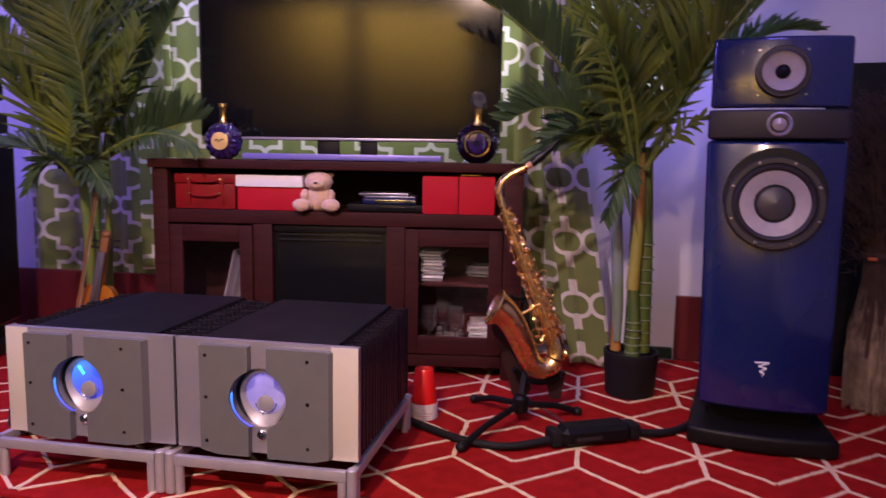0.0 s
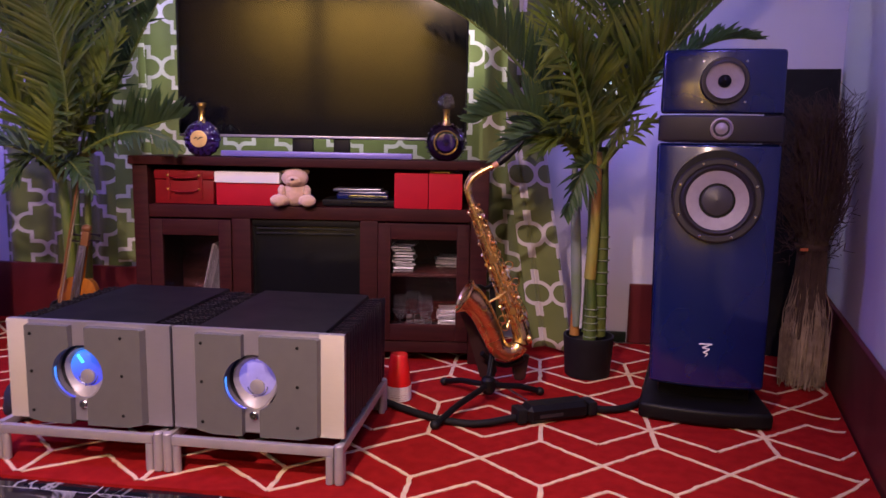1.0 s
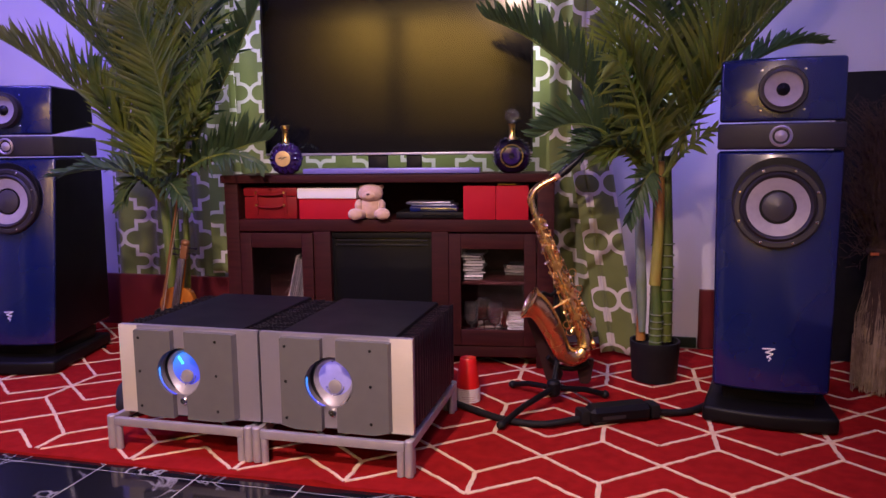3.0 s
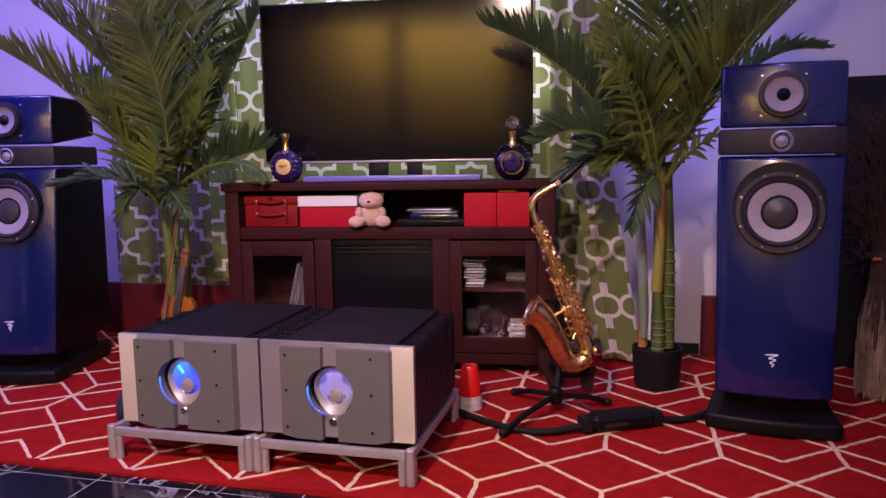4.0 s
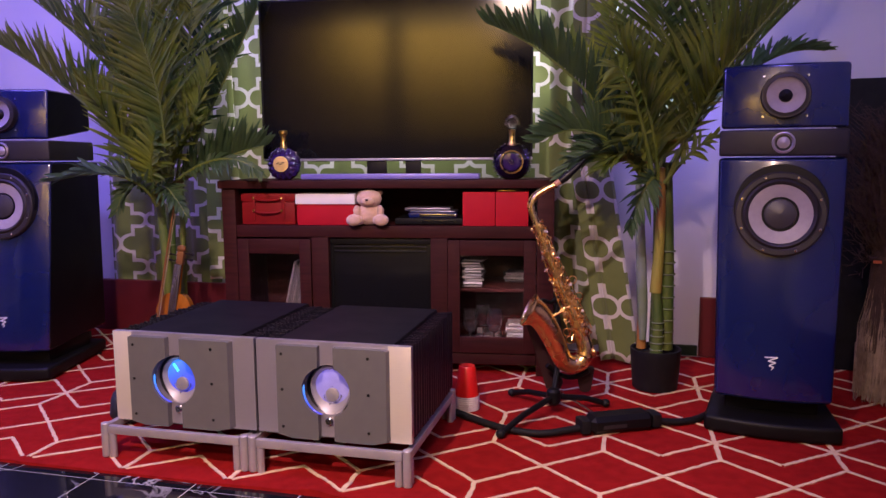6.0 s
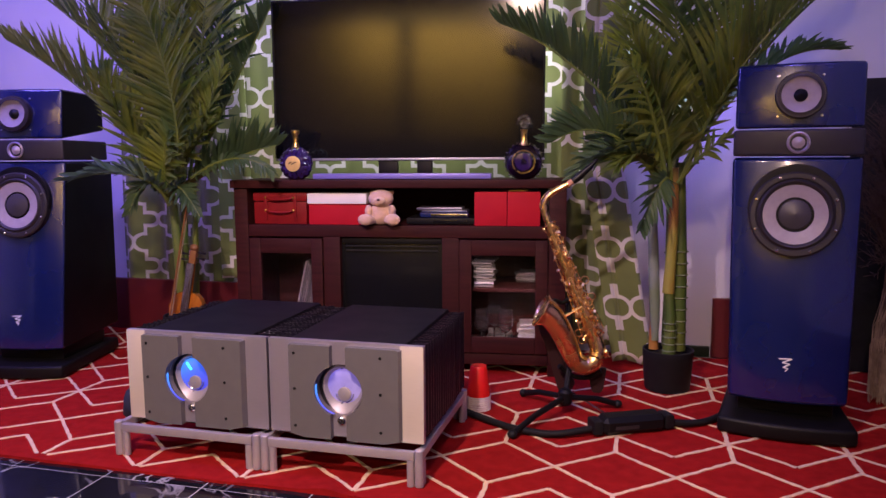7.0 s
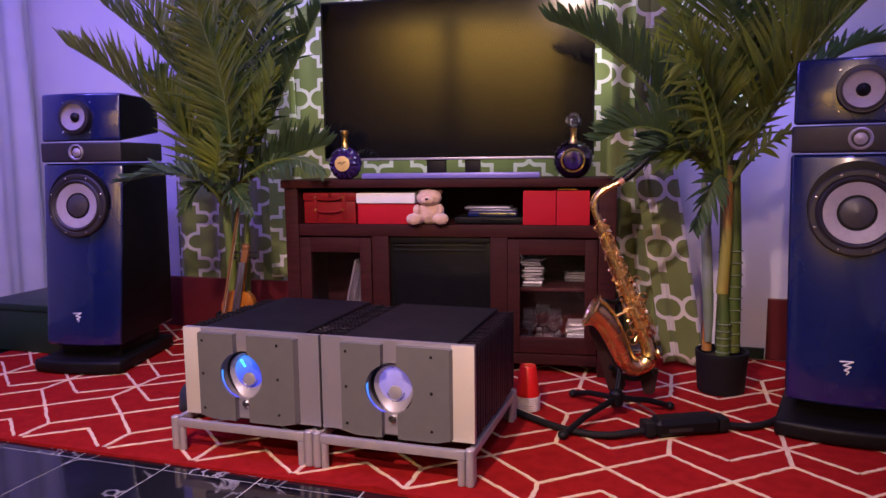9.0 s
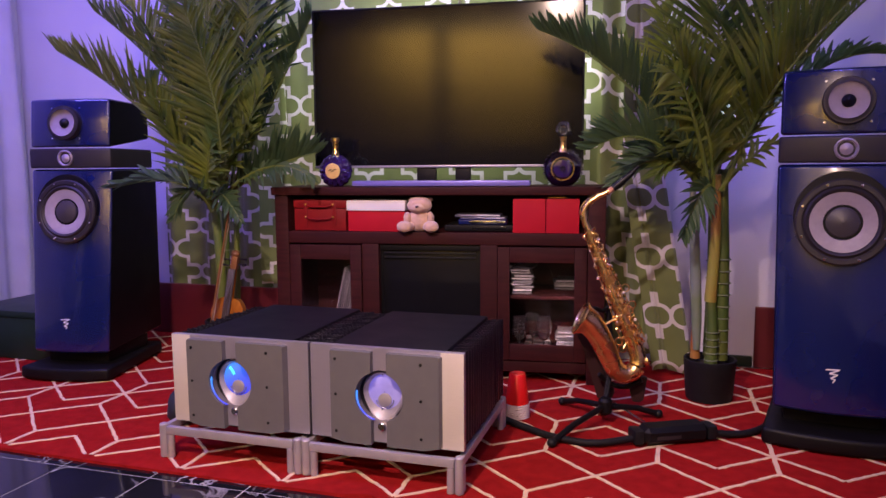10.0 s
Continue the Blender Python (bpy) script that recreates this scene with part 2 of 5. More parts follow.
M = {
    "wall": material("wall_paint", (0.72, 0.70, 0.74), 0.75, vary=0.06, scale=2, bump=0.15, bump_scale=180),
    "dado": material("dark_red_wainscot", (0.12, 0.011, 0.015), 0.45, vary=0.3, scale=5, bump=0.1, bump_scale=90),
    "ceiling": material("ceiling_paint", (0.28, 0.27, 0.28), 0.9, vary=0.05, scale=2),
    "ochre": material("rear_wall_paint", (0.05, 0.04, 0.03), 0.8, vary=0.15, scale=3),
    "blind": material("tan_blind", (0.75, 0.58, 0.22), 0.6, vary=0.15, scale=6),
    "grout": material("grout", (0.42, 0.42, 0.42), 0.8),
    "marble": marble(),
    "rug": material("red_rug_pile", (0.35, 0.012, 0.012), 0.95, vary=0.28, scale=22, bump=0.9, bump_scale=420, spec=0.06),
    "rugline": material("cream_rug_pile", (0.86, 0.64, 0.42), 0.95, vary=0.2, scale=40, bump=0.9, bump_scale=420, spec=0.1),
    "curtain": curtain_cloth(),
    "espresso": material("espresso_wood", (0.046, 0.0085, 0.0080), 0.6, spec=0.16, vary=0.45, scale=9, stretch=(0.6, 6, 6), bump=0.08, bump_scale=50),
    "black": material("black_plastic", (0.005, 0.0045, 0.005), 0.5, vary=0.2, spec=0.2),
    "screen": material("tv_screen", (0.006, 0.006, 0.007), 0.11, vary=0.0),
    "fireglass": material("dark_fireplace_glass", (0.008, 0.008, 0.009), 0.18, vary=0.1),
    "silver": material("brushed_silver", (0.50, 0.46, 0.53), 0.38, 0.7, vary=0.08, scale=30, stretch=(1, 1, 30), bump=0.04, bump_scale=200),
    "bar": material("satin_aluminium", (0.46, 0.42, 0.45), 0.5, 0.5, vary=0.12, scale=20),
    "greyplate": material("grey_anodised_plate", (0.160, 0.152, 0.154), 0.5, 0.3, vary=0.06, scale=25, bump=0.05, bump_scale=500),
    "heatsink": material("black_anodised", (0.009, 0.007, 0.012), 0.5, 0.1, vary=0.2, spec=0.2),
    "fin": material("black_fin", (0.030, 0.027, 0.042), 0.30, 0.6, vary=0.2),
    "standbrown": material("dark_brown_plastic", (0.030, 0.010, 0.010), 0.45, vary=0.2, spec=0.3),
    "ledstrip": material("white_led_strip", (0.8, 0.8, 0.8), 0.5, emission=(0.62, 0.85, 1.0), strength=1.6),
    "sheer": material("pale_curtain_cloth", (0.62, 0.60, 0.66), 0.85, vary=0.12, scale=4, bump=0.2, bump_scale=400, sheen=0.2),
    "violetglass": material("violet_crystal_glass", (0.50, 0.40, 0.80), 0.015, vary=0.1, transmission=1.0),
    "liquor": material("dark_liquor", (0.035, 0.010, 0.040), 0.1, vary=0.2, coat=0.5),
    # ebony greyed in the colour, as where it catches the light
    "fingerboard": material("grey_lit_fingerboard", (0.085, 0.070, 0.068), 0.45, vary=0.25, scale=12),
    "case": material("disc_case_plastic", (0.46, 0.42, 0.43), 0.4, vary=0.3, scale=30, per_object=0.6),
    "well": material("dark_grey_well", (0.07, 0.066, 0.068), 0.4, 0.4, vary=0.1),
    "screw": material("dark_screw", (0.02, 0.02, 0.02), 0.4, 0.8),
    "meter": material("lit_meter_glass", (0.10, 0.10, 0.30), 0.15, vary=0.3, scale=20, emission=(0.05, 0.10, 1.0), strength=1.3),
    "metermilk": material("milky_meter_glass", (0.35, 0.33, 0.50), 0.15, vary=0.3, scale=20, emission=(0.20, 0.16, 1.0), strength=0.55),
    "led": material("cyan_led", (0.1, 0.4, 0.9), 0.3, emission=(0.02, 0.35, 1.0), strength=4.0),
    "lacquer": material("blue_lacquer", (0.003, 0.010, 0.080), 0.25, vary=0.15, scale=3, coat=1.0, coat_rough=0.09),
    "lacquerside": material("black_lacquer", (0.003, 0.003, 0.006), 0.5, vary=0.2, spec=0.2),
    "band": material("graphite_band", (0.022, 0.019, 0.022), 0.5, vary=0.15),
    "rubber": material("black_rubber", (0.008, 0.008, 0.009), 0.55, vary=0.2, spec=0.25),
    "cone": material("grey_cone", (0.38, 0.34, 0.36), 0.45, vary=0.12, scale=60),
    "dustcap": material("dark_dust_cap", (0.05, 0.045, 0.05), 0.4, vary=0.15),
    "chrome": material("chrome", (0.8, 0.8, 0.82), 0.12, 1.0, vary=0.05),
    "logo": material("white_logo", (0.8, 0.8, 0.8), 0.4, vary=0.02),
    "brass": material("gold_lacquered_brass", (1.0, 0.70, 0.29), 0.27, 1.0, vary=0.2, scale=18),
    "label": material("cream_gold_label", (0.72, 0.50, 0.18), 0.4, 0.25, vary=0.15, scale=60),
    "gold": material("gold_foil", (0.80, 0.55, 0.16), 0.28, 1.0, vary=0.15, scale=60),
    "mouthpiece": material("black_ebonite", (0.006, 0.006, 0.008), 0.4, spec=0.2),
    "cork": material("cork", (0.58, 0.28, 0.17), 0.8),
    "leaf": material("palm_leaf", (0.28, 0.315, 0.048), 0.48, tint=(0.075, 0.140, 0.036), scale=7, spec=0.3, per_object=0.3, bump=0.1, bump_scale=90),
    # darker copy of the palm leaf; shade on some fronds is put into its colour
    "leafshaded": material("shaded_palm_leaf", (0.100, 0.155, 0.058), 0.45, tint=(0.050, 0.100, 0.045), scale=7, spec=0.3, per_object=0.3, bump=0.1, bump_scale=90),
    "stem": material("palm_stem", (0.16, 0.19, 0.03), 0.5, tint=(0.08, 0.13, 0.03), scale=10),
    "cane": material("green_cane", (0.055, 0.10, 0.02), 0.45, tint=(0.10, 0.12, 0.02), scale=8),
    "canedry": material("yellow_orange_sheath", (0.27, 0.26, 0.045), 0.5, tint=(0.40, 0.12, 0.03), scale=5),
    "canepale": material("pale_sheath", (0.20, 0.23, 0.22), 0.45, tint=(0.15, 0.20, 0.10), scale=6),
    "node": material("pale_cane_ring", (0.17, 0.21, 0.11), 0.6),
    "pot": material("charcoal_pot", (0.011, 0.011, 0.013), 0.6, vary=0.25, scale=12, spec=0.25),
    "soil": material("soil", (0.03, 0.02, 0.015), 0.95, vary=0.5, scale=60, bump=0.8, bump_scale=120),
    "redbox": material("red_card", (0.44, 0.008, 0.022), 0.6, spec=0.15, vary=0.12, scale=10),
    "redleather": material("red_leatherette", (0.24, 0.007, 0.012), 0.5, spec=0.2, vary=0.25, scale=16, bump=0.2, bump_scale=200),
    "whitebox": material("white_card", (0.78, 0.74, 0.70), 0.6, vary=0.05),
    "fur": material("tan_plush", (0.70, 0.46, 0.32), 0.95, vary=0.2, scale=60, bump=1.0, bump_scale=260, sheen=0.5),
    "cobalt": material("dark_violet_glass", (0.030, 0.012, 0.095), 0.05, vary=0.3, scale=25, coat=1.0),
    "crystal": material("crystal", (0.92, 0.92, 0.97), 0.02, vary=0.02, transmission=1.0),
    "glass": material("cabinet_glass", (0.9, 0.9, 0.9), 0.02, vary=0.0, transmission=1.0),
    "paper": material("paper_sleeves", (0.17, 0.13, 0.12), 0.7, vary=0.35, scale=40, per_object=0.6),
    "violin": material("amber_varnish", (0.42, 0.13, 0.015), 0.22, vary=0.35, scale=8, coat=0.6, stretch=(8, 8, 1)),
    "ebony": material("ebony", (0.02, 0.016, 0.016), 0.3),
    "bowwood": material("bow_wood", (0.24, 0.10, 0.04), 0.35, vary=0.2),
    "cup": material("red_plastic_cup", (0.62, 0.012, 0.012), 0.25, vary=0.06),
    "cupwhite": material("white_plastic_rim", (0.72, 0.62, 0.58), 0.3, vary=0.06),
    "cable": material("black_braided_cable", (0.007, 0.006, 0.007), 0.6, spec=0.25, vary=0.3, scale=150, bump=0.5, bump_scale=400),
    "straw": material("dry_straw", (0.42, 0.32, 0.22), 0.8, tint=(0.15, 0.105, 0.07), scale=20),
    "twig": material("dark_twigs", (0.075, 0.040, 0.030), 0.8, tint=(0.040, 0.022, 0.016), scale=20),
    "panel": material("black_felt_panel", (0.006, 0.005, 0.006), 0.95, vary=0.3, scale=20, bump=0.4, bump_scale=150),
    "tie": material("orange_tie", (0.65, 0.16, 0.05), 0.6),
    "crate": material("dark_green_plastic", (0.005, 0.026, 0.012), 0.45, vary=0.25),
    # violet light on the silver sound bar is put into its base colour
    "litbar": material("violet_lit_silver_bar", (0.21, 0.18, 0.52), 0.4, 0.3, vary=0.08, stretch=(1, 20, 20)),
    # paler copy of the front silver, with warm light put into the colour
    "warmsilver": material("warm_lit_silver", (0.74, 0.66, 0.58), 0.42, 0.35, vary=0.06, scale=30, stretch=(1, 1, 30), bump=0.04, bump_scale=200),
    "bezel": material("silver_bezel", (0.42, 0.38, 0.46), 0.35, 0.5, vary=0.08, stretch=(1, 20, 20)),
    # slight pale diffuse share stands in for reflections on the clear glass
    "wineglass": material("paled_wine_glass", (0.80, 0.76, 0.80), 0.03, vary=0.1, transmission=0.985),
    "bluemetal": material("blue_grey_metal", (0.22, 0.22, 0.32), 0.3, 0.8, vary=0.2, scale=30),
    "frame": material("driver_frame", (0.028, 0.024, 0.026), 0.48, vary=0.2, spec=0.35),
    "nose": material("dark_nose", (0.05, 0.02, 0.03), 0.5),
    "cloth": material("navy_cloth", (0.012, 0.014, 0.03), 0.9, vary=0.3),
}


for _name, _low, _high in (("meter", (0.02, 0.03, 0.55), (0.03, 0.28, 1.0)), ("metermilk", (0.16, 0.12, 0.55), (0.16, 0.13, 1.0))):
    _t = M[_name].node_tree
    _op = value_chain(_t)
    _sp = _t.nodes.new("ShaderNodeSeparateXYZ")
    _t.links.new(_t.nodes.new("ShaderNodeTexCoord").outputs["Generated"], _sp.inputs[0])
    _mix = _t.nodes.new("ShaderNodeMix")
    _mix.data_type = "RGBA"
    _t.links.new(_op("POWER", _op("MULTIPLY", _sp.outputs[2], _op("SUBTRACT", 1.25, _sp.outputs[0])), 1.5), _mix.inputs[0])
    _mix.inputs[6].default_value, _mix.inputs[7].default_value = (*_low, 1), (*_high, 1)
    _t.links.new(_mix.outputs[2], _t.nodes["Principled BSDF"].inputs["Emission Color"])

# thin leaves let light through
for _name in ("leaf", "leafshaded"):
    _t = M[_name].node_tree
    _tr, _mx = _t.nodes.new("ShaderNodeBsdfTranslucent"), _t.nodes.new("ShaderNodeMixShader")
    _t.links.new(_t.nodes["Principled BSDF"].inputs["Base Color"].links[0].from_socket, _tr.inputs["Color"])
    _mx.inputs[0].default_value = 0.40
    _t.links.new(_t.nodes["Principled BSDF"].outputs[0], _mx.inputs[1])
    _t.links.new(_tr.outputs[0], _mx.inputs[2])
    _t.links.new(_mx.outputs[0], _t.nodes["Material Output"].inputs["Surface"])

# ---- mesh helpers ----
def thing(name, label, category, m=Matrix(), group="", kind=""):
    ob = new(name)
    ob.empty_display_size = 0.05
    ob.matrix_world = m
    return tagged(ob, label, category, group, kind)


def link_mesh(name, bm, mat, smooth=True):
    me = bpy.data.meshes.new(name)
    bm.normal_update()
    bm.to_mesh(me)
    bm.free()
    for mm in (mat if isinstance(mat, (list, tuple)) else [mat]):
        me.materials.append(mm)
    if smooth:
        me.polygons.foreach_set("use_smooth", [True] * len(me.polygons))
        me.set_sharp_from_angle(angle=radians(35))
    return new(name, me)


def part(name, bm, mat, parent, label="", smooth=True):
    ob = link_mesh(name, bm, mat, smooth)
    ob.parent = parent
    return tagged(ob, label) if label else ob


def box(x0, x1, y0, y1, z0, z1, bevel=0.003, bm=None, seg=2):
    own = bmesh.new()
    r = bmesh.ops.create_cube(own, size=1, matrix=Matrix.LocRotScale(((x0 + x1) / 2, (y0 + y1) / 2, (z0 + z1) / 2), None,
                                                                  (x1 - x0, y1 - y0, z1 - z0)))
    if bevel:
        bmesh.ops.bevel(own, geom=own.edges[:], offset=bevel, segments=seg, profile=0.6, affect="EDGES")
    return own if bm is None else join(bm, own)


def join(bm, other, m=None):
    if m is not None:
        other.transform(m)
    me = bpy.data.meshes.new("tmp")
    other.to_mesh(me)
    other.free()
    bm.from_mesh(me)
    bpy.data.meshes.remove(me)
    return bm


def prism(outline, y0, y1):
    """An outline in x and z, drawn out from y0 to y1 with softened edges."""
    bm = bmesh.new()
    face = bm.faces.new([bm.verts.new((x, y0, z)) for x, z in outline])
    r = bmesh.ops.extrude_face_region(bm, geom=[face])
    for v in r["geom"]:
        if isinstance(v, bmesh.types.BMVert):
            v.co.y = y1
    bmesh.ops.recalc_face_normals(bm, faces=bm.faces[:])
    bmesh.ops.bevel(bm, geom=bm.edges[:], offset=0.003, segments=2, affect="EDGES")
    return bm


def moved(bm, m):
    bm.transform(m)
    return bm


def lathe(profile, n=32, cap=True):
    """Profile of (radius, height) turned about z."""
    bm = bmesh.new()
    rings = []
    for r, z in profile:
        rings.append([bm.verts.new((r * math.cos(2 * math.pi * i / n), r * math.sin(2 * math.pi * i / n), z)) for i in range(n)])
    for a, b in zip(rings, rings[1:]):
        for i in range(n):
            bm.faces.new((a[i], a[(i + 1) % n], b[(i + 1) % n], b[i]))
    if cap:
        bm.faces.new(rings[0][::-1])
        bm.faces.new(rings[-1])
    return bm


def tube(points, radii, n=10, bm=None, squash=1.0):
    """A tube through points, with one radius or a radius each."""
    bm = bm or bmesh.new()
    pts = [Vector(p) for p in points]
    if isinstance(radii, (int, float)):
        radii = [radii] * len(pts)
    rings, up = [], Vector((0.31, 0.17, 0.93)).normalized()
    for i, (p, r) in enumerate(zip(pts, radii)):
        d = (pts[min(i + 1, len(pts) - 1)] - pts[max(i - 1, 0)]).normalized()
        a = d.cross(up)
        if a.length < 0.05:
            a = d.cross(Vector((1, 0, 0)))
        a.normalize()
        b = d.cross(a)
        rings.append([bm.verts.new(p + r * (math.cos(2 * math.pi * k / n) * a + squash * math.sin(2 * math.pi * k / n) * b)) for k in range(n)])
    for a, b in zip(rings, rings[1:]):
        for k in range(n):
            bm.faces.new((a[k], a[(k + 1) % n], b[(k + 1) % n], b[k]))
    bm.faces.new(rings[0][::-1])
    bm.faces.new(rings[-1])
    return bm


def smooth_line(points, per=8):
    """Catmull-Rom points through the given ones."""
    p = [Vector(q) for q in points]
    p = [2 * p[0] - p[1]] + p + [2 * p[-1] - p[-2]]
    out = []
    for i in range(1, len(p) - 2):
        for k in range(per):
            t = k / per
            out.append(0.5 * (2 * p[i] + (p[i + 1] - p[i - 1]) * t + (2 * p[i - 1] - 5 * p[i] + 4 * p[i + 1] - p[i + 2]) * t * t
                              + (3 * p[i] - p[i - 1] - 3 * p[i + 1] + p[i + 2]) * t ** 3))
    return out + [p[-2]]


def ball(centre, r, bm=None, seg=16):
    bm = bm or bmesh.new()
    s = r if isinstance(r, (tuple, list)) else (r, r, r)
    bmesh.ops.create_uvsphere(bm, u_segments=seg, v_segments=seg * 3 // 4, radius=1, matrix=Matrix.LocRotScale(centre, None, s))
    return bm


# ---- room ----
U0, U1, V0, V1, TOP = -3.55, 1.52, -3.1, 3.22, 2.6


def structure(name, bm, mat, label, category, m=ROOM, smooth=False):
    ob = link_mesh(name, bm, mat, smooth)
    ob.matrix_world = m
    return tagged(ob, label, category, kind="structure")


structure("wall_north", box(U0 - 0.15, U1 + 0.15, V1, V1 + 0.15, -0.05, TOP, 0), M["wall"], "white painted wall washed with violet light", "wall")
# the east wall slants in from the far corner, then runs straight
SLANT, BEND = math.tan(radians(13.0)), 1.25


def east(v):
    return U1 - (V1 - max(v, BEND)) * SLANT


BAY = ROOM @ pose(U1, V1, 0, 0, 0, -13.0)
LEN = (V1 - BEND) / math.cos(radians(13.0))
structure("wall_east", box(0, 0.15, -LEN, -0.004, -0.05, TOP, 0), M["wall"], "white painted wall washed with violet light", "wall", BAY)
structure("wall_east_near", box(east(BEND), east(BEND) + 0.15, V0, BEND - 0.002, -0.05, TOP, 0), M["wall"], "white painted wall beside the camera", "wall")
structure("wall_west", box(U0 - 0.15, U0, V0, V1 - 0.003, -0.05, TOP, 0), M["wall"], "white painted wall washed with violet light", "wall")
structure("wall_south", box(U0 - 0.15, U1 + 0.15, V0 - 0.15, V0 - 0.003, -0.05, TOP, 0), M["ochre"], "ochre painted wall behind the blinds", "wall")
structure("ceiling", box(U0 - 0.15, U1 + 0.15, V0 - 0.15, V1 + 0.15, TOP + 0.003, TOP + 0.1, 0), M["ceiling"], "plain white painted ceiling", "ceiling")
structure("floor", box(U0, U1, V0, V1, -0.06, -0.0118, 0), M["grout"], "pale grout bed below black marble tiles", "floor")
structure("wainscot_east", box(-0.022, -0.002, -LEN, -0.03, -0.009, 0.30, 0.004), M["dado"], "dark red painted wainscot board along the wall", "wainscot", BAY)
structure("wainscot_east_near", box(east(BEND) - 0.022, east(BEND) - 0.002, V0 + 0.01, BEND - 0.01, -0.009, 0.30, 0.004), M["dado"], "dark red painted wainscot board along the wall", "wainscot")
structure("wainscot_north_right", box(0.655, U1 - 0.025, V1 - 0.024, V1 - 0.002, 0, 0.285, 0.004), M["dado"], "dark red painted wainscot board along the wall", "wainscot")
structure("wainscot_north_left", box(-2.62, -0.75, V1 - 0.13, V1 - 0.10, 0, 0.285, 0.004), M["dado"], "dark red painted wainscot board below the curtain", "wainscot")
structure("baseboard", box(0.30, 0.65, V1 - 0.016, V1 - 0.002, 0, 0.05, 0.003), M["crate"], "narrow dark green baseboard under the white wall", "baseboard")


def curtain(u_a, u_b, z0, z1, gather_top, seed, label, m=ROOM, depth=0.020, v=0.0, slant=0.0, s0=0.0, pleats=(), hidden=0.128, zx=0.535, ease=1.0, cloth="curtain"):
    """Hanging cloth with folds; its UV runs in metres along the cloth, with a length hidden in each pleat.
    s0: where on the repeat u = 0 lies; ease: cloth length per metre across; zx: height of one row of the pattern."""
    rnd = random.Random(seed)
    bm = bmesh.new()
    uvl = bm.loops.layers.uv.new("UVMap")
    nu, nz = 170, 44
    ph = [rnd.uniform(0, 6.28) for _ in range(4)]
    grid = []
    for i in range(nu + 1):
        f = i / nu
        col = []
        x = u_a + (u_b - u_a) * f
        y = depth * (0.7 * math.sin(2 * math.pi * x / 0.23 + ph[0]) + 0.3 * math.sin(2 * math.pi * x / 0.117 + ph[1]))
        y += sum(0.012 * math.exp(-((x - p) / 0.007) ** 2) for p in pleats)
        for k in range(nz + 1):
            g = k / nz
            z = z0 + (z1 - z0) * g
            spread = 1 + gather_top * (g - 0.5)
            xx = (u_a + u_b) / 2 + (x - (u_a + u_b) / 2) * spread + slant * max(0.0, 1.0 - z / 0.9)
            yy = v + y * (0.55 + 0.6 * (1 - g)) + 0.008 * math.sin(3 * z + ph[2] + 4 * f)
            zz = z + (0.012 * math.sin(x * 21 + ph[3]) if k == 0 else 0)
            col.append((bm.verts.new((xx, yy, zz)), x, z))
        grid.append(col)
    for i in range(nu):
        mid = (grid[i][0][1] + grid[i + 1][0][1]) / 2
        jump = s0 + hidden * sum(1 for p in pleats if mid > p)
        for k in range(nz):
            quad = (grid[i][k], grid[i + 1][k], grid[i + 1][k + 1], grid[i][k + 1])
            face = bm.faces.new([q[0] for q in quad])
            for loop, q in zip(face.loops, quad):
                loop[uvl].uv = (q[1] * ease + jump, q[2] - zx)
    ob = link_mesh("curtain", bm, M[cloth])
    ob.matrix_world = m
    sol = ob.modifiers.new("thickness", "SOLIDIFY")
    sol.thickness = 0.002
    return tagged(ob, label, "curtain", "trellis curtains")


curtain(-2.50, -1.70, 0.02, 2.3, -0.14, 3, "green curtain with white trellis pattern behind the palm", v=V1 - 0.055, s0=1.894, zx=0.482, depth=0.026)
curtain(-1.73, -0.75, 0.05, 2.3, 0.0, 4, "green curtain with white trellis pattern lit beside the television", v=V1 - 0.050, s0=1.635, zx=0.475, depth=0.010)
curtain(-0.74, 0.10, 0.05, 2.3, -0.02, 5, "green curtain with white trellis pattern behind the television", v=V1 - 0.05, s0=0.055, zx=0.545, depth=0.010)
curtain(-1.845, -1.712, 0.30, 2.3, 0.0, 6, "narrow fold of green trellis curtain before the lit cloth", v=V1 - 0.125, s0=1.730, zx=0.470, depth=0.010)
curtain(-0.05, 0.16, 0.06, 2.3, 0.0, 8, "green curtain with white trellis pattern bunched against the wall", v=V1 - 0.12, slant=0.07, depth=0.040, s0=0.02, zx=0.52)
curtain(0.062, 0.239, 0.015, 2.3, 0.0, 9, "narrow green trellis curtain panel hanging to the rug", v=V1 - 0.27, slant=0.15, depth=0.006, s0=-0.322, pleats=(0.118, 0.2395), ease=1.1, hidden=0.124)
curtain(0, 0.75, 0.10, 2.3, 0.0, 12, "plain pale lilac curtain hanging on the side wall", depth=0.035, cloth="sheer",
        m=ROOM @ pose(U0 + 0.08, 2.35, 0, 0, 0, 90))

strip = link_mesh("led_strip", box(0.243, 0.249, V1 - 0.050, V1 - 0.040, 1.15, 2.3, 0.001), M["ledstrip"])
strip.matrix_world = ROOM
tagged(strip, "thin glowing white strip behind the curtain edge", "led strip")

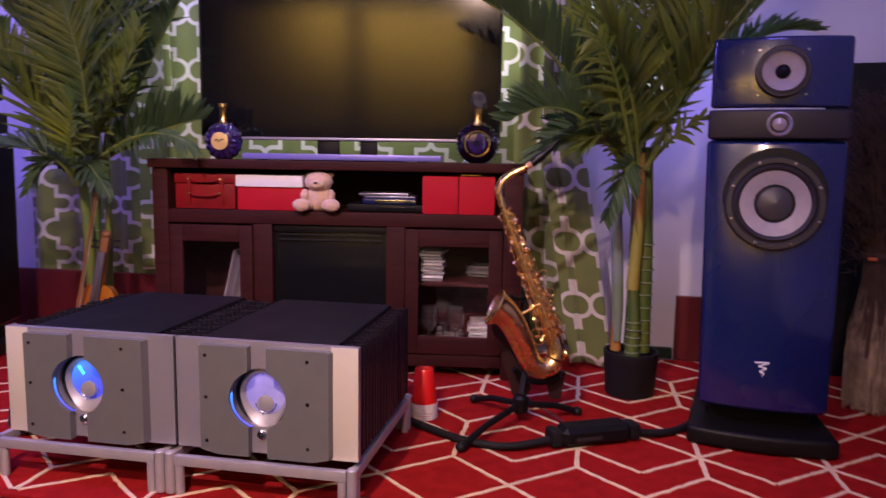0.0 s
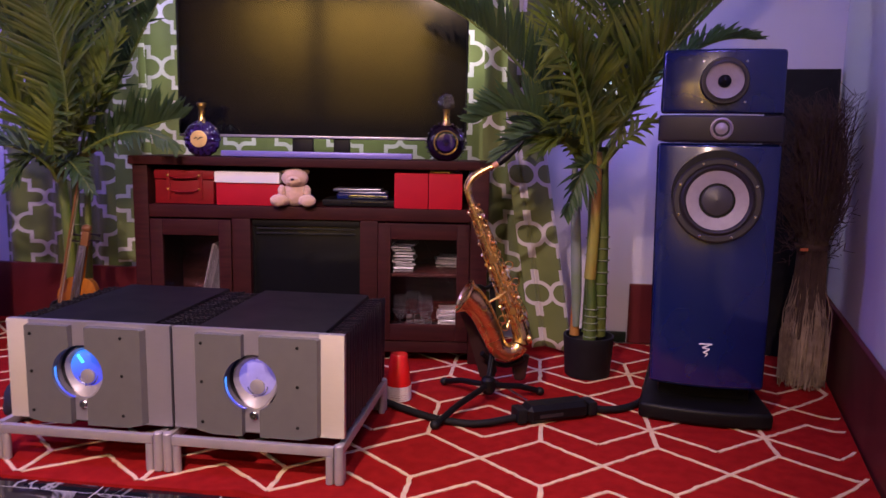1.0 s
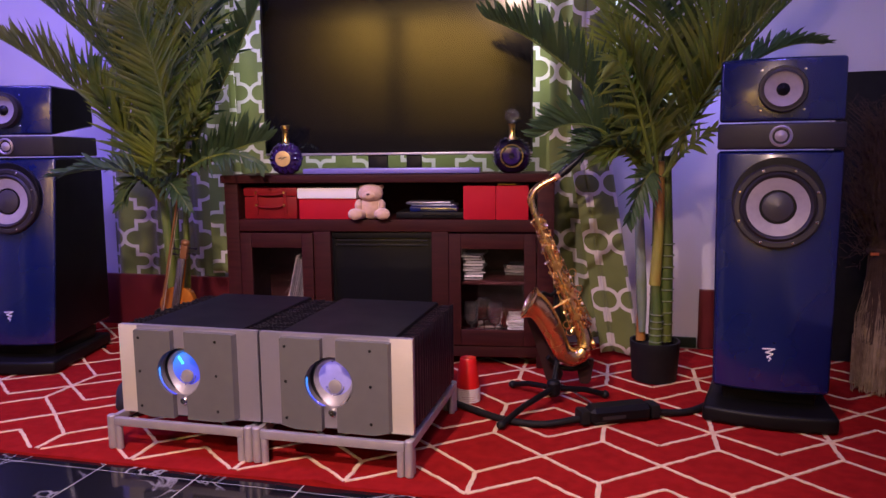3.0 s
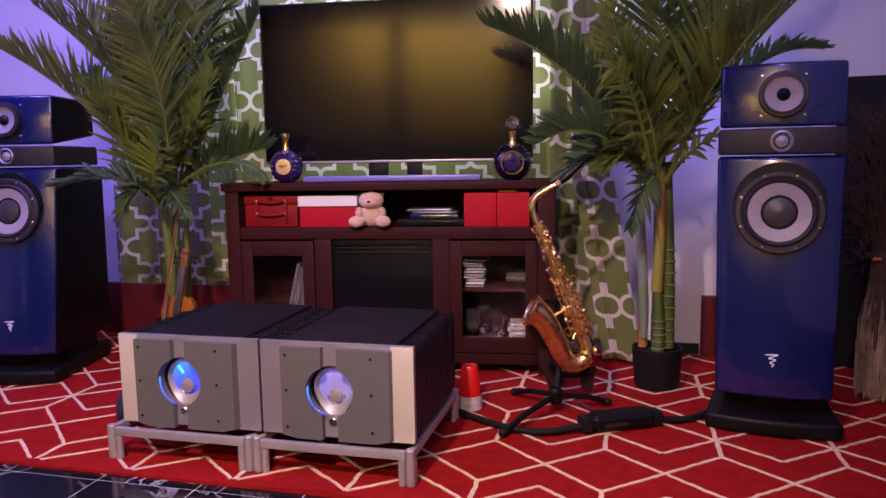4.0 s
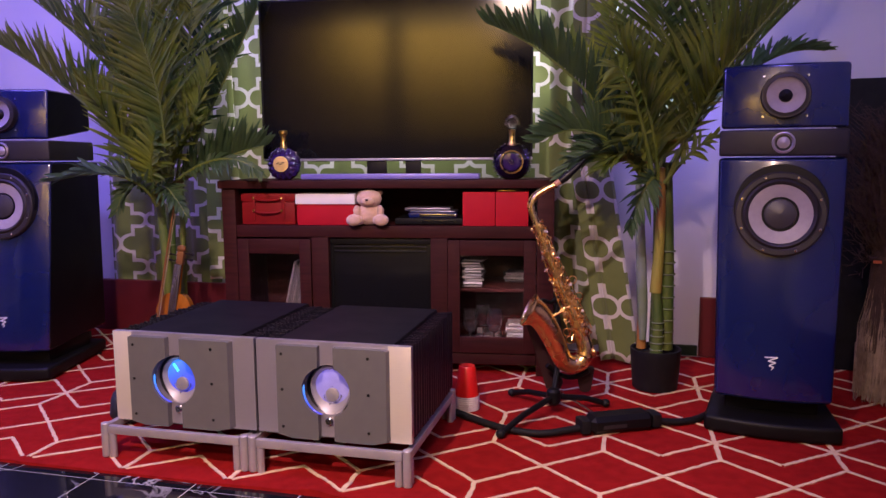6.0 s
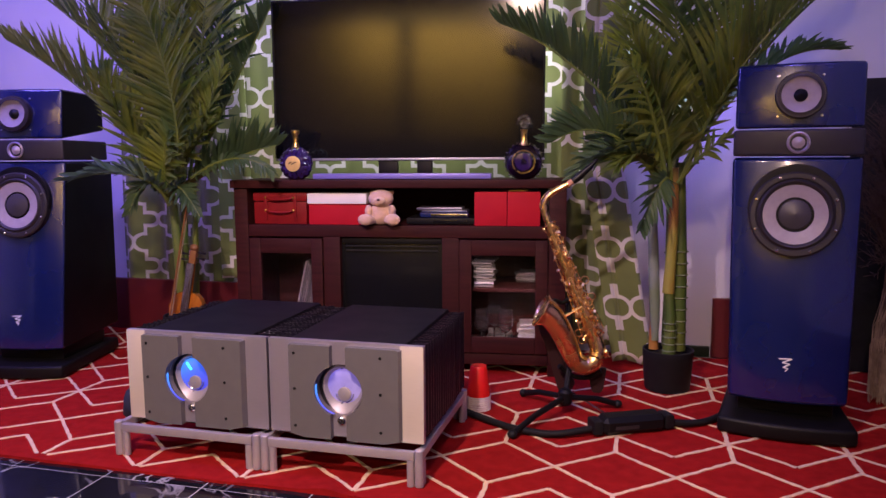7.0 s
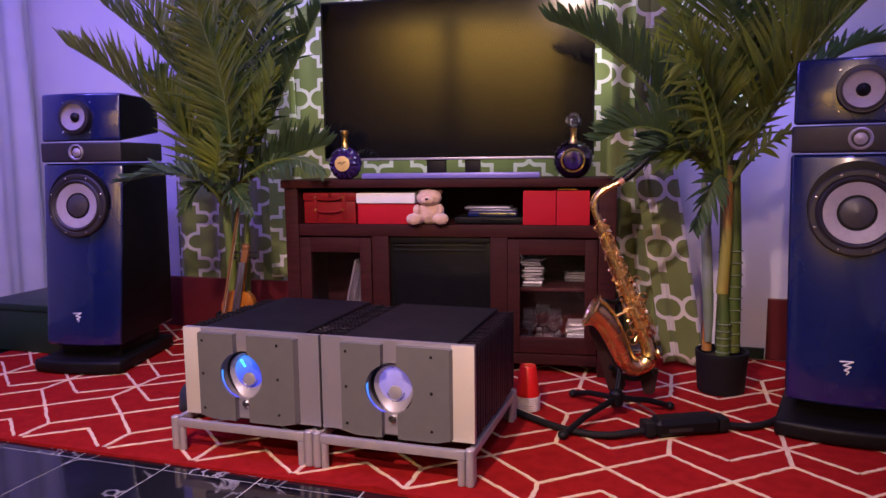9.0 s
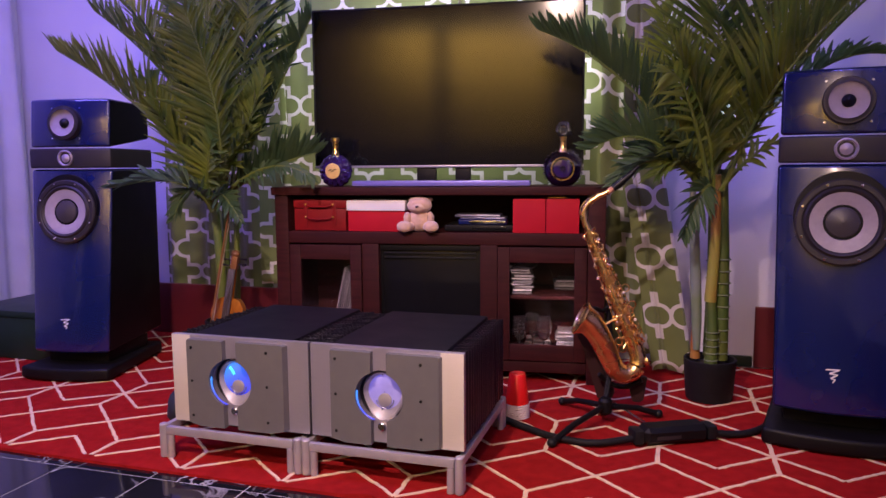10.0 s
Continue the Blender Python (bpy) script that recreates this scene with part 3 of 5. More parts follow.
# rear window blinds, seen only as the television's reflection
for ua, ub in ((-2.65, -1.22), (-1.0, 0.25)):
    blind = thing("window_blind", "closed tan slatted blind in a window", "blind", ROOM, "rear blinds")
    part("headrail", box(ua, ub, V0 + 0.02, V0 + 0.09, 2.53, 2.58), M["blind"], blind)
    slat0 = None
    for i in range(12):
        z = 1.25 + i * 0.112
        if slat0 is None:
            slat0 = part("slat", moved(box(ua, ub, -0.004, 0.004, -0.040, 0.040, 0), pose(0, 0, 0, -14)), M["blind"], blind)
            ob = slat0
        else:
            ob = new("slat", slat0.data)
            ob.parent = blind
        ob.location = (0, V0 + 0.05, z)

# recessed ceiling lights
for x, y in ((0.05, -1.4), (-0.55, -0.3)):
    d = thing("ceiling_downlight", "round recessed warm ceiling light with white ring", "ceiling light", pose(x, y, TOP), "ceiling lights")
    part("ring", lathe([(0.055, 0.0), (0.075, 0.0), (0.078, -0.006), (0.055, -0.012)], 32, False), M["whitebox"], d)

# ---- rug ----
RU0, RU1, RV0, RV1 = -2.95, 1.57, 1.456, 3.195
PU, PV, CU, CV = 0.358, 0.60, 0.245, 1.788
rug = thing("area_rug", "red pile area rug with cream interlaced trellis lines", "rug", ROOM)


def rug_height(u, v):
    h = -0.001 + 0.002 * noise.noise(Vector((u * 2.2, v * 2.2, 1)))
    h += 0.012 * math.exp(-((u + 0.55) / 0.05) ** 2 - ((v - RV0) / 0.06) ** 2)     # small ruck at the front edge
    edge = max(0.0, (u - east(v) + 0.10) / 0.07)                                    # rides up a little against the wainscot
    return h + 0.015 * edge * edge


def rug_pile():
    bm = bmesh.new()
    nu, nv = 170, 64
    rows = []
    for i in range(nu + 1):
        u = RU0 + (RU1 - RU0) * i / nu
        rows.append([])
        for k in range(nv + 1):
            v = RV0 + (RV1 - RV0) * k / nv + (0.004 * noise.noise(Vector((u * 5, 3, 0))) if k == 0 else 0)
            uu = min(u, east(v) - 0.03)
            rows[-1].append(bm.verts.new((uu, v, rug_height(uu, v))))
    for i in range(nu):
        for k in range(nv):
            bm.faces.new((rows[i][k], rows[i + 1][k], rows[i + 1][k + 1], rows[i][k + 1]))
    edge = [e for e in bm.edges if e.is_boundary]
    r = bmesh.ops.extrude_edge_only(bm, edges=edge)
    for v in r["geom"]:
        if isinstance(v, bmesh.types.BMVert):
            v.co.z = -0.011
    return bm


part("rug_body", rug_pile(), M["rug"], rug)


def rug_lines():
    """Cream trellis: diamonds, stems between them and lozenges over the stems."""
    bm = bmesh.new()
    D, S = 0.157, 0.30

    def stroke(a, b, w=0.0056):
        a, b = (Vector((p[0], p[1] + 0.009 * (p[0] - 0.25))) for p in (a, b))
        n = max(2, int((b - a).length / 0.012))
        d = (b - a).normalized()
        s = Vector((-d.y, d.x))
        prev = None
        for i in range(n + 1):
            p = a + (b - a) * i / n
            wob = 0.0042 * noise.noise(Vector((p.x * 35, p.y * 35, 0)))
            wid = w * (0.95 + 0.42 * noise.noise(Vector((p.x * 70, p.y * 70, 5))))
            pair = []
            for side in (1, -1):
                q = p + s * (wob + side * wid)
                q.x, q.y = max(q.x, RU0 + 0.012), min(max(q.y, RV0 + 0.022), RV1 - 0.01)
                pair.append((q.x, q.y))
            inside = RU0 < p.x < east(p.y) - 0.04 and RV0 + 0.024 < p.y < RV1 - 0.012
            if not inside:
                prev = None
                continue
            top = [bm.verts.new((x, y, rug_height(x, y) + 0.0028)) for x, y in pair]
            low = [bm.verts.new((x, y, rug_height(x, y) - 0.002)) for x, y in pair]
            if prev:
                bm.faces.new((prev[0][0], prev[0][1], top[1], top[0]))
                bm.faces.new((prev[0][1], prev[1][1], low[1], top[1]))
                bm.faces.new((prev[1][0], prev[0][0], top[0], low[0]))
            prev = (top, low)
    for j in range(-2, 4):
        cv = CV + j * PV
        for i in range(-10, 6):
            u = CU + i * PU
            stroke((u, cv - D), (u + PU, cv + D))
            stroke((u, cv + D), (u + PU, cv - D))
            stroke((u, cv + D), (u, cv + PV - D), 0.0074)
            mu = u + PU / 2
            stroke((u, cv + S), (mu, cv + D))
            stroke((mu, cv + D), (u + PU, cv + S))
            stroke((u, cv + S), (mu, cv + PV - D))
            stroke((mu, cv + PV - D), (u + PU, cv + S))
    return bm


part("trellis_line", rug_lines(), M["rugline"], rug, "cream woven trellis lines")


# ---- media console ----
SX0, SX1, SY0, SY1 = -1.133, 0.331, 2.70, 3.08
con = thing("media_console", "espresso wood media console with electric fireplace and glass doors", "cabinet", pose(0, 0, 0))
W = M["espresso"]
part("top_board", box(SX0 - 0.012, SX1 + 0.012, SY0 - 0.014, SY1, 0.815, 0.850, 0.004), W, con)
for xa, xb in ((SX0, SX0 + 0.062), (SX1 - 0.072, SX1)):
    part("side_panel", box(xa, xb, SY0, SY1 - 0.01, 0.0, 0.814, 0.003), W, con)
part("shelf_board", box(SX0 + 0.063, SX1 - 0.073, SY0 + 0.002, SY1 - 0.02, 0.600, 0.652, 0.003), W, con)
part("back_panel", box(SX0 + 0.063, SX1 - 0.073, SY1 - 0.018, SY1 - 0.006, 0.06, 0.813, 0), M["espresso"], con)
part("bottom_rail", box(SX0 + 0.063, SX1 - 0.073, SY0 + 0.004, SY1 - 0.02, 0.045, 0.092, 0.003), W, con)
for xa, xb in ((-0.729, -0.652), (-0.198, -0.124)):
    part("upright", box(xa, xb, SY0 + 0.003, SY1 - 0.02, 0.093, 0.599, 0.003), W, con)
fire = part("fireplace_insert", box(-0.651, -0.199, SY0 + 0.03, SY0 + 0.24, 0.094, 0.596, 0.002), M["fireglass"], con, "dark electric fireplace insert")
part("vent_bar", box(-0.63, -0.22, SY0 + 0.022, SY0 + 0.029, 0.555, 0.562, 0.001), M["rubber"], fire)
part("vent_bar", box(-0.63, -0.22, SY0 + 0.022, SY0 + 0.029, 0.535, 0.542, 0.001), M["rubber"], fire)
part("insert_frame", box(-0.648, -0.202, SY0 + 0.018, SY0 + 0.029, 0.570, 0.594, 0.002), M["black"], fire)


def console_door(xa, xb):
    door = part("door", bmesh.new(), W, con, "espresso framed glass door")
    st, z0, z1 = 0.052, 0.098, 0.592
    y0, y1 = SY0 - 0.004, SY0 + 0.016
    part("stile", box(xa, xa + st, y0, y1, z0, z1, 0.003), W, door)
    part("stile", box(xb - st, xb, y0, y1, z0, z1, 0.003), W, door)
    part("rail", box(xa + st, xb - st, y0 + 0.001, y1, z1 - 0.066, z1, 0.003), W, door)
    part("rail", box(xa + st, xb - st, y0 + 0.001, y1, z0, z0 + 0.07, 0.003), W, door)
    g = part("pane", box(xa + st - 0.004, xb - st + 0.004, y0 + 0.009, y0 + 0.012, z0 + 0.066, z1 - 0.062, 0), M["glass"], door)
    g.visible_shadow = False


console_door(SX0 + 0.066, -0.731)
console_door(-0.122, SX1 - 0.075)
part("inner_shelf", box(-0.122, SX1 - 0.075, SY0 + 0.05, SY1 - 0.02, 0.36, 0.375, 0.002), W, con)


def record_sleeves(x, y, z, n, step, h, d, lean):
    stack = thing("record_sleeves", "row of leaning worn paper record sleeves on shelf", "records", pose(x, y, z))
    for i in range(n):
        ob = part("sleeve", moved(box(-0.0025, 0.0025, 0, d, 0, h * random.uniform(0.9, 1.0), 0), pose(i * step, 0, 0.0, 0, lean, 0)), M["paper"], stack)
    return stack


record_sleeves(-0.910, SY0 + 0.035, 0.0925, 11, 0.0095, 0.41, 0.27, 13)


def disc_cases(x, y, z, n, w=0.14):
    stack = thing("disc_case_stack", "uneven stack of pale disc cases on cabinet shelf", "disc cases", pose(x, y, z))
    for i in range(n):
        o = random.uniform(-0.010, 0.010)
        part("disc_case", moved(box(0, w, 0, 0.12, 0, 0.0085, 0.001), pose(o, random.uniform(0, 0.03), i * 0.0125 + 0.0002, 0, 0, random.uniform(-6, 6))), M["case"], stack)
    return stack


disc_cases(-0.066, SY0 + 0.07, 0.3755, 10, 0.085)
disc_cases(0.115, SY0 + 0.20, 0.3755, 4, 0.10)
disc_cases(0.130, SY0 + 0.09, 0.0925, 9, 0.085)
disc_cases(-0.02, SY0 + 0.22, 0.0925, 3, 0.11)


def wine_glass(x, y, z):
    g = thing("wine_glass", "clear stemmed wine glass inside the cabinet", "glass", pose(x, y, z), "wine glasses")
    part("bowl", lathe([(0.004, 0.08), (0.02, 0.088), (0.033, 0.115), (0.034, 0.15), (0.030, 0.185), (0.028, 0.185), (0.032, 0.15), (0.031, 0.116), (0.018, 0.092), (0.002, 0.085)], 24, False), M["wineglass"], g)
    part("stem", lathe([(0.004, 0.004), (0.0035, 0.05), (0.005, 0.081)], 12), M["wineglass"], g)
    part("foot", lathe([(0.032, 0), (0.032, 0.002), (0.006, 0.005)], 24), M["wineglass"], g)


for gx, gy in ((-0.030, 0.07), (0.075, 0.07), (0.02, 0.16)):
    wine_glass(gx, SY0 + gy, 0.0925)

# things in the open compartment (shelf top at 0.652)
SH = 0.6525
trunk = thing("keepsake_trunk", "red leatherette keepsake box with straps on shelf", "box", pose(-1.055, 2.735, SH))
part("case", box(0, 0.245, 0, 0.20, 0, 0.100, 0.006), M["redleather"], trunk)
part("lid", box(-0.004, 0.249, -0.004, 0.204, 0.101, 0.142, 0.010), M["redleather"], trunk)
for sx in (0.05, 0.185):
    part("strap", box(sx, sx + 0.016, -0.008, -0.004, 0.02, 0.138, 0.001), M["redleather"], trunk)
for hz in (0.062, 0.118):
    part("handle", tube(smooth_line([(0.06, -0.006, hz), (0.09, -0.016, hz - 0.008), (0.155, -0.016, hz - 0.008), (0.185, -0.006, hz)]), 0.0045), M["redleather"], trunk)
    for sx in (0.058, 0.187):
        part("stud", ball((sx, -0.009, hz), (0.006, 0.003, 0.006)), M["gold"], trunk)
gift = thing("gift_box", "red card box standing on the console shelf", "box", pose(-0.795, 2.72, SH))
part("case", box(0, 0.262, 0, 0.20, 0, 0.092, 0.003), M["redbox"], gift)
lidbox = thing("white_box", "flat white card box lying on a red box", "box", pose(-0.80, 2.712, SH + 0.0925, 0, 0, -1))
part("case", box(0, 0.27, 0, 0.21, 0, 0.046, 0.004), M["whitebox"], lidbox)
for xa, xb in ((-0.058, 0.081), (0.0835, 0.222)):
    rb = thing("red_box", "plain red card box on the console shelf", "box", pose(xa, 2.708, SH), "red boxes")
    part("case", box(0, xb - xa, 0, 0.22, 0, 0.146, 0.003), M["redbox"], rb)
tray = thing("small_tray", "dark tray with a gold rim on red box", "tray", pose(0.09, 2.72, SH + 0.1465))
part("dish", box(0, 0.12, 0, 0.14, 0, 0.008, 0.002), M["black"], tray)
part("rim", box(-0.001, 0.08, -0.0025, -0.0005, 0.003, 0.007, 0), M["gold"], tray)
player = thing("disc_player", "black disc player on the console shelf", "player", pose(-0.36, 2.74, SH))
part("case", box(0, 0.30, 0, 0.22, 0.004, 0.030, 0.003), M["black"], player)
part("display", box(0.12, 0.27, -0.003, -0.0005, 0.012, 0.022, 0.001), M["fireglass"], player)
cd = thing("portable_disc_player", "silver blue portable disc player on a black player", "player", pose(-0.300, 2.735, SH + 0.0305))
part("body", box(0, 0.215, 0, 0.13, 0, 0.026, 0.010, seg=3), M["lacquer"], cd)
part("lid", box(0.008, 0.207, 0.004, 0.126, 0.0262, 0.033, 0.003), M["bluemetal"], cd)
part("trim", box(0.05, 0.21, -0.003, -0.0005, 0.008, 0.019, 0.001), M["chrome"], cd)
sl = thing("silver_disc_case", "flat silver disc case on top of the player", "disc case", pose(-0.315, 2.74, SH + 0.0640))
part("case", box(0, 0.20, 0, 0.13, 0, 0.012, 0.004), M["bluemetal"], sl)


def plush_bear():
    bear = thing("plush_bear", "tan plush bear sitting on the console shelf", "plush toy",
                 pose(-0.468, 2.735, SH + 0.001) @ Matrix.Diagonal((1.28, 1.15, 0.98, 1)))

    def tuft(name, centre, size, parent, mat="fur"):
        bm = ball(centre, size, None, 20)
        for v in bm.verts:
            v.co += 0.0022 * noise.noise(v.co * 90) * (v.co - Vector(centre)).normalized()
            v.co.z = max(v.co.z, 0.0)
        return part(name, bm, M[mat], parent)
    tuft("body", (0, 0, 0.050), (0.044, 0.040, 0.053), bear)
    head = tuft("head", (0, -0.012, 0.118), (0.043, 0.038, 0.041), bear)
    tuft("muzzle", (0, -0.046, 0.108), (0.022, 0.016, 0.018), head)
    tuft("nose", (0, -0.061, 0.114), (0.006, 0.004, 0.005), head, "nose")
    for s in (-1, 1):
        tuft("ear", (s * 0.032, 0.004, 0.143), (0.012, 0.008, 0.010), head)
        tuft("leg", (s * 0.036, -0.020, 0.024), (0.024, 0.038, 0.022), bear)
        tuft("foot", (s * 0.046, -0.052, 0.026), (0.027, 0.020, 0.026), bear)
        tuft("arm", (s * 0.040, -0.026, 0.062), (0.013, 0.017, 0.028), bear)


plush_bear()

# ---- on the console ----
TZ = 0.8505
bar = thing("sound_bar", "slim silver sound bar on the console, coloured as under violet light", "sound bar", pose(0, 0, 0))
part("case", box(-0.772, 0.012, 2.715, 2.80, TZ + 0.003, TZ + 0.026, 0.004), M["litbar"], bar)
for x in (-0.70, -0.06):
    part("foot", box(x - 0.02, x + 0.02, 2.73, 2.78, TZ, TZ + 0.003, 0), M["rubber"], bar)

TVY = 2.90
tv = thing("television", "large flat black television reflecting the warm room", "television", pose(0, 0, 0))
part("back_case", box(-1.005, 0.235, TVY + 0.006, TVY + 0.045, 0.932, 1.655, 0.006), M["black"], tv)
part("screen", box(-0.998, 0.228, TVY, TVY + 0.006, 0.945, 1.648, 0), M["screen"], tv)
part("bezel", box(-1.007, 0.237, TVY - 0.003, TVY + 0.008, 0.934, 0.944, 0.002), M["bezel"], tv, "grey lower bezel")
for xa, xb in ((-1.0072, -0.9982), (0.2282, 0.2372)):
    part("bezel", box(xa, xb, TVY - 0.002, TVY + 0.007, 0.945, 1.648, 0.001), M["black"], tv)
part("bezel", box(-1.0072, 0.2372, TVY - 0.002, TVY + 0.007, 1.6485, 1.657, 0.001), M["black"], tv)
part("led", ball((0.075, TVY - 0.0035, 0.935), 0.003, None, 8), M["cup"], tv, "small red standby light")
part("neck", box(-0.52, -0.43, TVY + 0.012, TVY + 0.04, TZ + 0.010, 0.935, 0.004), M["black"], tv)
part("neck", box(-0.34, -0.27, TVY + 0.012, TVY + 0.04, TZ + 0.010, 0.935, 0.004), M["black"], tv)
part("base", box(-0.62, -0.15, TVY - 0.06, TVY + 0.12, TZ, TZ + 0.010, 0.004), M["black"], tv)


def decanter(x, y, crystal):
    if crystal:
        d = thing("decanter", "round dark violet decanter with crystal stopper on console", "decanter", pose(x, y, TZ))
    else:
        d = thing("cognac_bottle", "ribbed dark violet bottle with gold seal on console", "bottle", pose(x, y, TZ))
    r = 0.079 if crystal else 0.075
    zc = r * 0.94
    body = lathe([(0.0, -r)] + [(r * math.sin(a), -r * math.cos(a)) for a in [math.pi * k / 22 for k in range(1, 22)]] + [(0.0, r)], 48, False)
    for v in body.verts:
        ang = math.atan2(v.co.z, v.co.x)
        rad = math.hypot(v.co.x, v.co.z)
        cut = 0.0 if crystal else math.cos(ang * 16) * min(1, rad / r)
        v.co.x *= 1 + 0.03 * cut
        v.co.z *= 1 + 0.03 * cut
        v.co.y *= 0.62 * (1 + 0.22 * cut)
        v.co.z = max(v.co.z + zc, 0.0)
    shell = part("body", body, M["violetglass" if crystal else "cobalt"], d)
    if crystal:
        liquor = lathe([(0.0, -r)] + [(r * math.sin(a), -r * math.cos(a)) for a in [math.pi * k / 22 for k in range(1, 13)]] + [(0.0, 0.012)], 40, False)
        for v in liquor.verts:
            v.co.x *= 0.90
            v.co.y *= 0.54
            v.co.z = max(v.co.z * 0.90 + zc, 0.006)
        part("liquor", liquor, M["liquor"], shell, "dark liquor inside")
    top = zc + r
    part("neck", moved(lathe([(0.022, -0.012), (0.014, 0.004), (0.012, 0.03), (0.014, 0.05), (0.016, 0.056)], 24), pose(0, 0, top)), M["gold"], d, "gold foil neck")
    if crystal:
        bm = bmesh.new()
        ball((0, 0, top + 0.082), (0.017, 0.010, 0.020), bm, 14)
        for k in range(7):
            a = math.pi * (0.0 + k / 6)
            ball((0.026 * math.cos(a), 0, top + 0.084 + 0.030 * math.sin(a)), (0.008, 0.007, 0.008), bm, 10)
        part("stopper", bm, M["crystal"], d, "crystal fleur shaped stopper")
        bm = bmesh.new()
        for k in range(26):
            a = 2 * math.pi * k / 26
            ball((1.02 * r * math.cos(a), 0, max(zc + 1.02 * r * math.sin(a), 0.006)), 0.006, bm, 8)
        part("beaded_edge", bm, M["crystal"], d)
        part("medallion", moved(lathe([(0.030, 0), (0.036, 0.003), (0.036, 0.005), (0.028, 0.006)], 32), pose(0, -r * 0.62 + 0.003, zc, 90)), M["cobalt"], d)
        # gold highlight round the medallion, built as a thin ring
        bm = bmesh.new()
        tube([(0.047 * math.cos(t), -r * 0.50 - 0.001, zc + 0.047 * math.sin(t)) for t in [2 * math.pi * i / 28 for i in range(29)]], 0.0032, 8, bm)
        part("medallion_ring", bm, M["gold"], d)
        part("medallion_centre", ball((0, -r * 0.62 - 0.003, zc), (0.013, 0.005, 0.013), None, 14), M["crystal"], d)
    else:
        part("stopper", moved(lathe([(0.014, 0.056), (0.019, 0.058), (0.019, 0.070), (0.012, 0.074)], 24), pose(0, 0, top)), M["gold"], d)
        lab = part("seal", moved(lathe([(0.030, 0), (0.034, 0.002), (0.034, 0.005), (0.030, 0.006)], 32), pose(0, -r * 0.62 + 0.004, zc, 90)), M["label"], d, "round gold seal")
        bmw = bmesh.new()
        for k, (dx, dz, ln) in enumerate(((-0.012, 0.004, 0.014), (0.0, 0.0, 0.012), (0.011, 0.006, 0.013))):
            join(bmw, moved(box(-ln / 2, ln / 2, -0.001, 0.001, -0.0022, 0.0022, 0), pose(dx, -r * 0.62 - 0.0028, zc + dz, 0, -25 + 10 * k, 0)))
        part("mark", bmw, M["ebony"], lab)
    return d


decanter(-0.855, 2.745, False)
decanter(0.150, 2.745, True)


# ---- loudspeakers ----
def driver(name, parent, m, r_out, r_cone, r_cap, bolts, bolt_r, bolt_z, cap):
    """A cone driver: ring, surround, cone and cap, facing local -y; m places its centre on the baffle."""
    d = part(name, moved(lathe([(r_out, -0.018), (r_out, 0.014), (r_out * 0.96, 0.019), (r_out * 0.86, 0.019), (r_out * 0.82, 0.015)], 48, False), m), M["frame"], parent)
    part("surround", moved(lathe([(r_out * 0.83, 0.015), (r_out * 0.77, 0.023), (r_cone * 1.06, 0.021), (r_cone, 0.014)], 48, False), m), M["frame"], d)
    part("cone", moved(lathe([(r_cone * 1.01, 0.016), (r_cone * 0.8, 0.012), (r_cap * 1.0, 0.004)], 48, False), m), M["cone"], d, "pale grey cone")
    part("dust_cap", moved(lathe([(r_cap * 1.04, 0.003), (r_cap * 0.96, 0.011), (r_cap * 0.6, 0.017), (0.001, 0.020)], 32, False), m), cap, d)
    bolt0 = None
    for k in range(bolts):
        a = 2 * math.pi * (k + 0.5) / bolts
        q = m @ pose(bolt_r * math.cos(a), bolt_r * math.sin(a), bolt_z)
        if bolt0 is None:
            bolt0 = part("bolt", lathe([(0.0045, -0.010), (0.0045, 0.002), (0.003, 0.003)], 10), M["chrome"], d)
            ob = bolt0
        else:
            ob = new("bolt", bolt0.data)
            ob.parent = d
        ob.matrix_basis = q
    return d


def taper_box(w, y0, y1, z0, z1, back, bevel=0.012, lean0=0.0, lean1=0.0, foot=1.0, bulge=0.030):
    """A cabinet whose sides close in towards the back; lean moves the front face at bottom and top; foot narrows the bottom."""
    bm = bmesh.new()
    bmesh.ops.create_cube(bm, size=1)
    across = [e for e in bm.edges if abs(e.verts[0].co.x - e.verts[1].co.x) > 0.5]
    bmesh.ops.subdivide_edges(bm, edges=across, cuts=9, use_grid_fill=True)
    for v in bm.verts:
        f, g = v.co.y + 0.5, v.co.z + 0.5
        v.co.y -= 0.0 if f > 0.5 else bulge / (y1 - y0) * (1 - 4 * v.co.x ** 2)
        v.co.x *= w * (1 + (back - 1) * f) * (foot + (1 - foot) * g)
        v.co.z = z0 + (z1 - z0) * g
        v.co.y = y0 + (y1 - y0) * (v.co.y + 0.5) + (lean0 + (lean1 - lean0) * g) * (1 - f)
    bm.normal_update()
    sharp = [e for e in bm.edges if len(e.link_faces) == 2 and e.calc_face_angle() > radians(40)]
    bmesh.ops.bevel(bm, geom=sharp, offset=bevel, segments=4, profile=0.5, affect="EDGES")
    return bm


def lacquer_faces(bm):
    for f in bm.faces:
        f.material_index = 1 if abs(f.normal.x) > 0.9 or f.normal.y > 0.5 else 0
    return bm


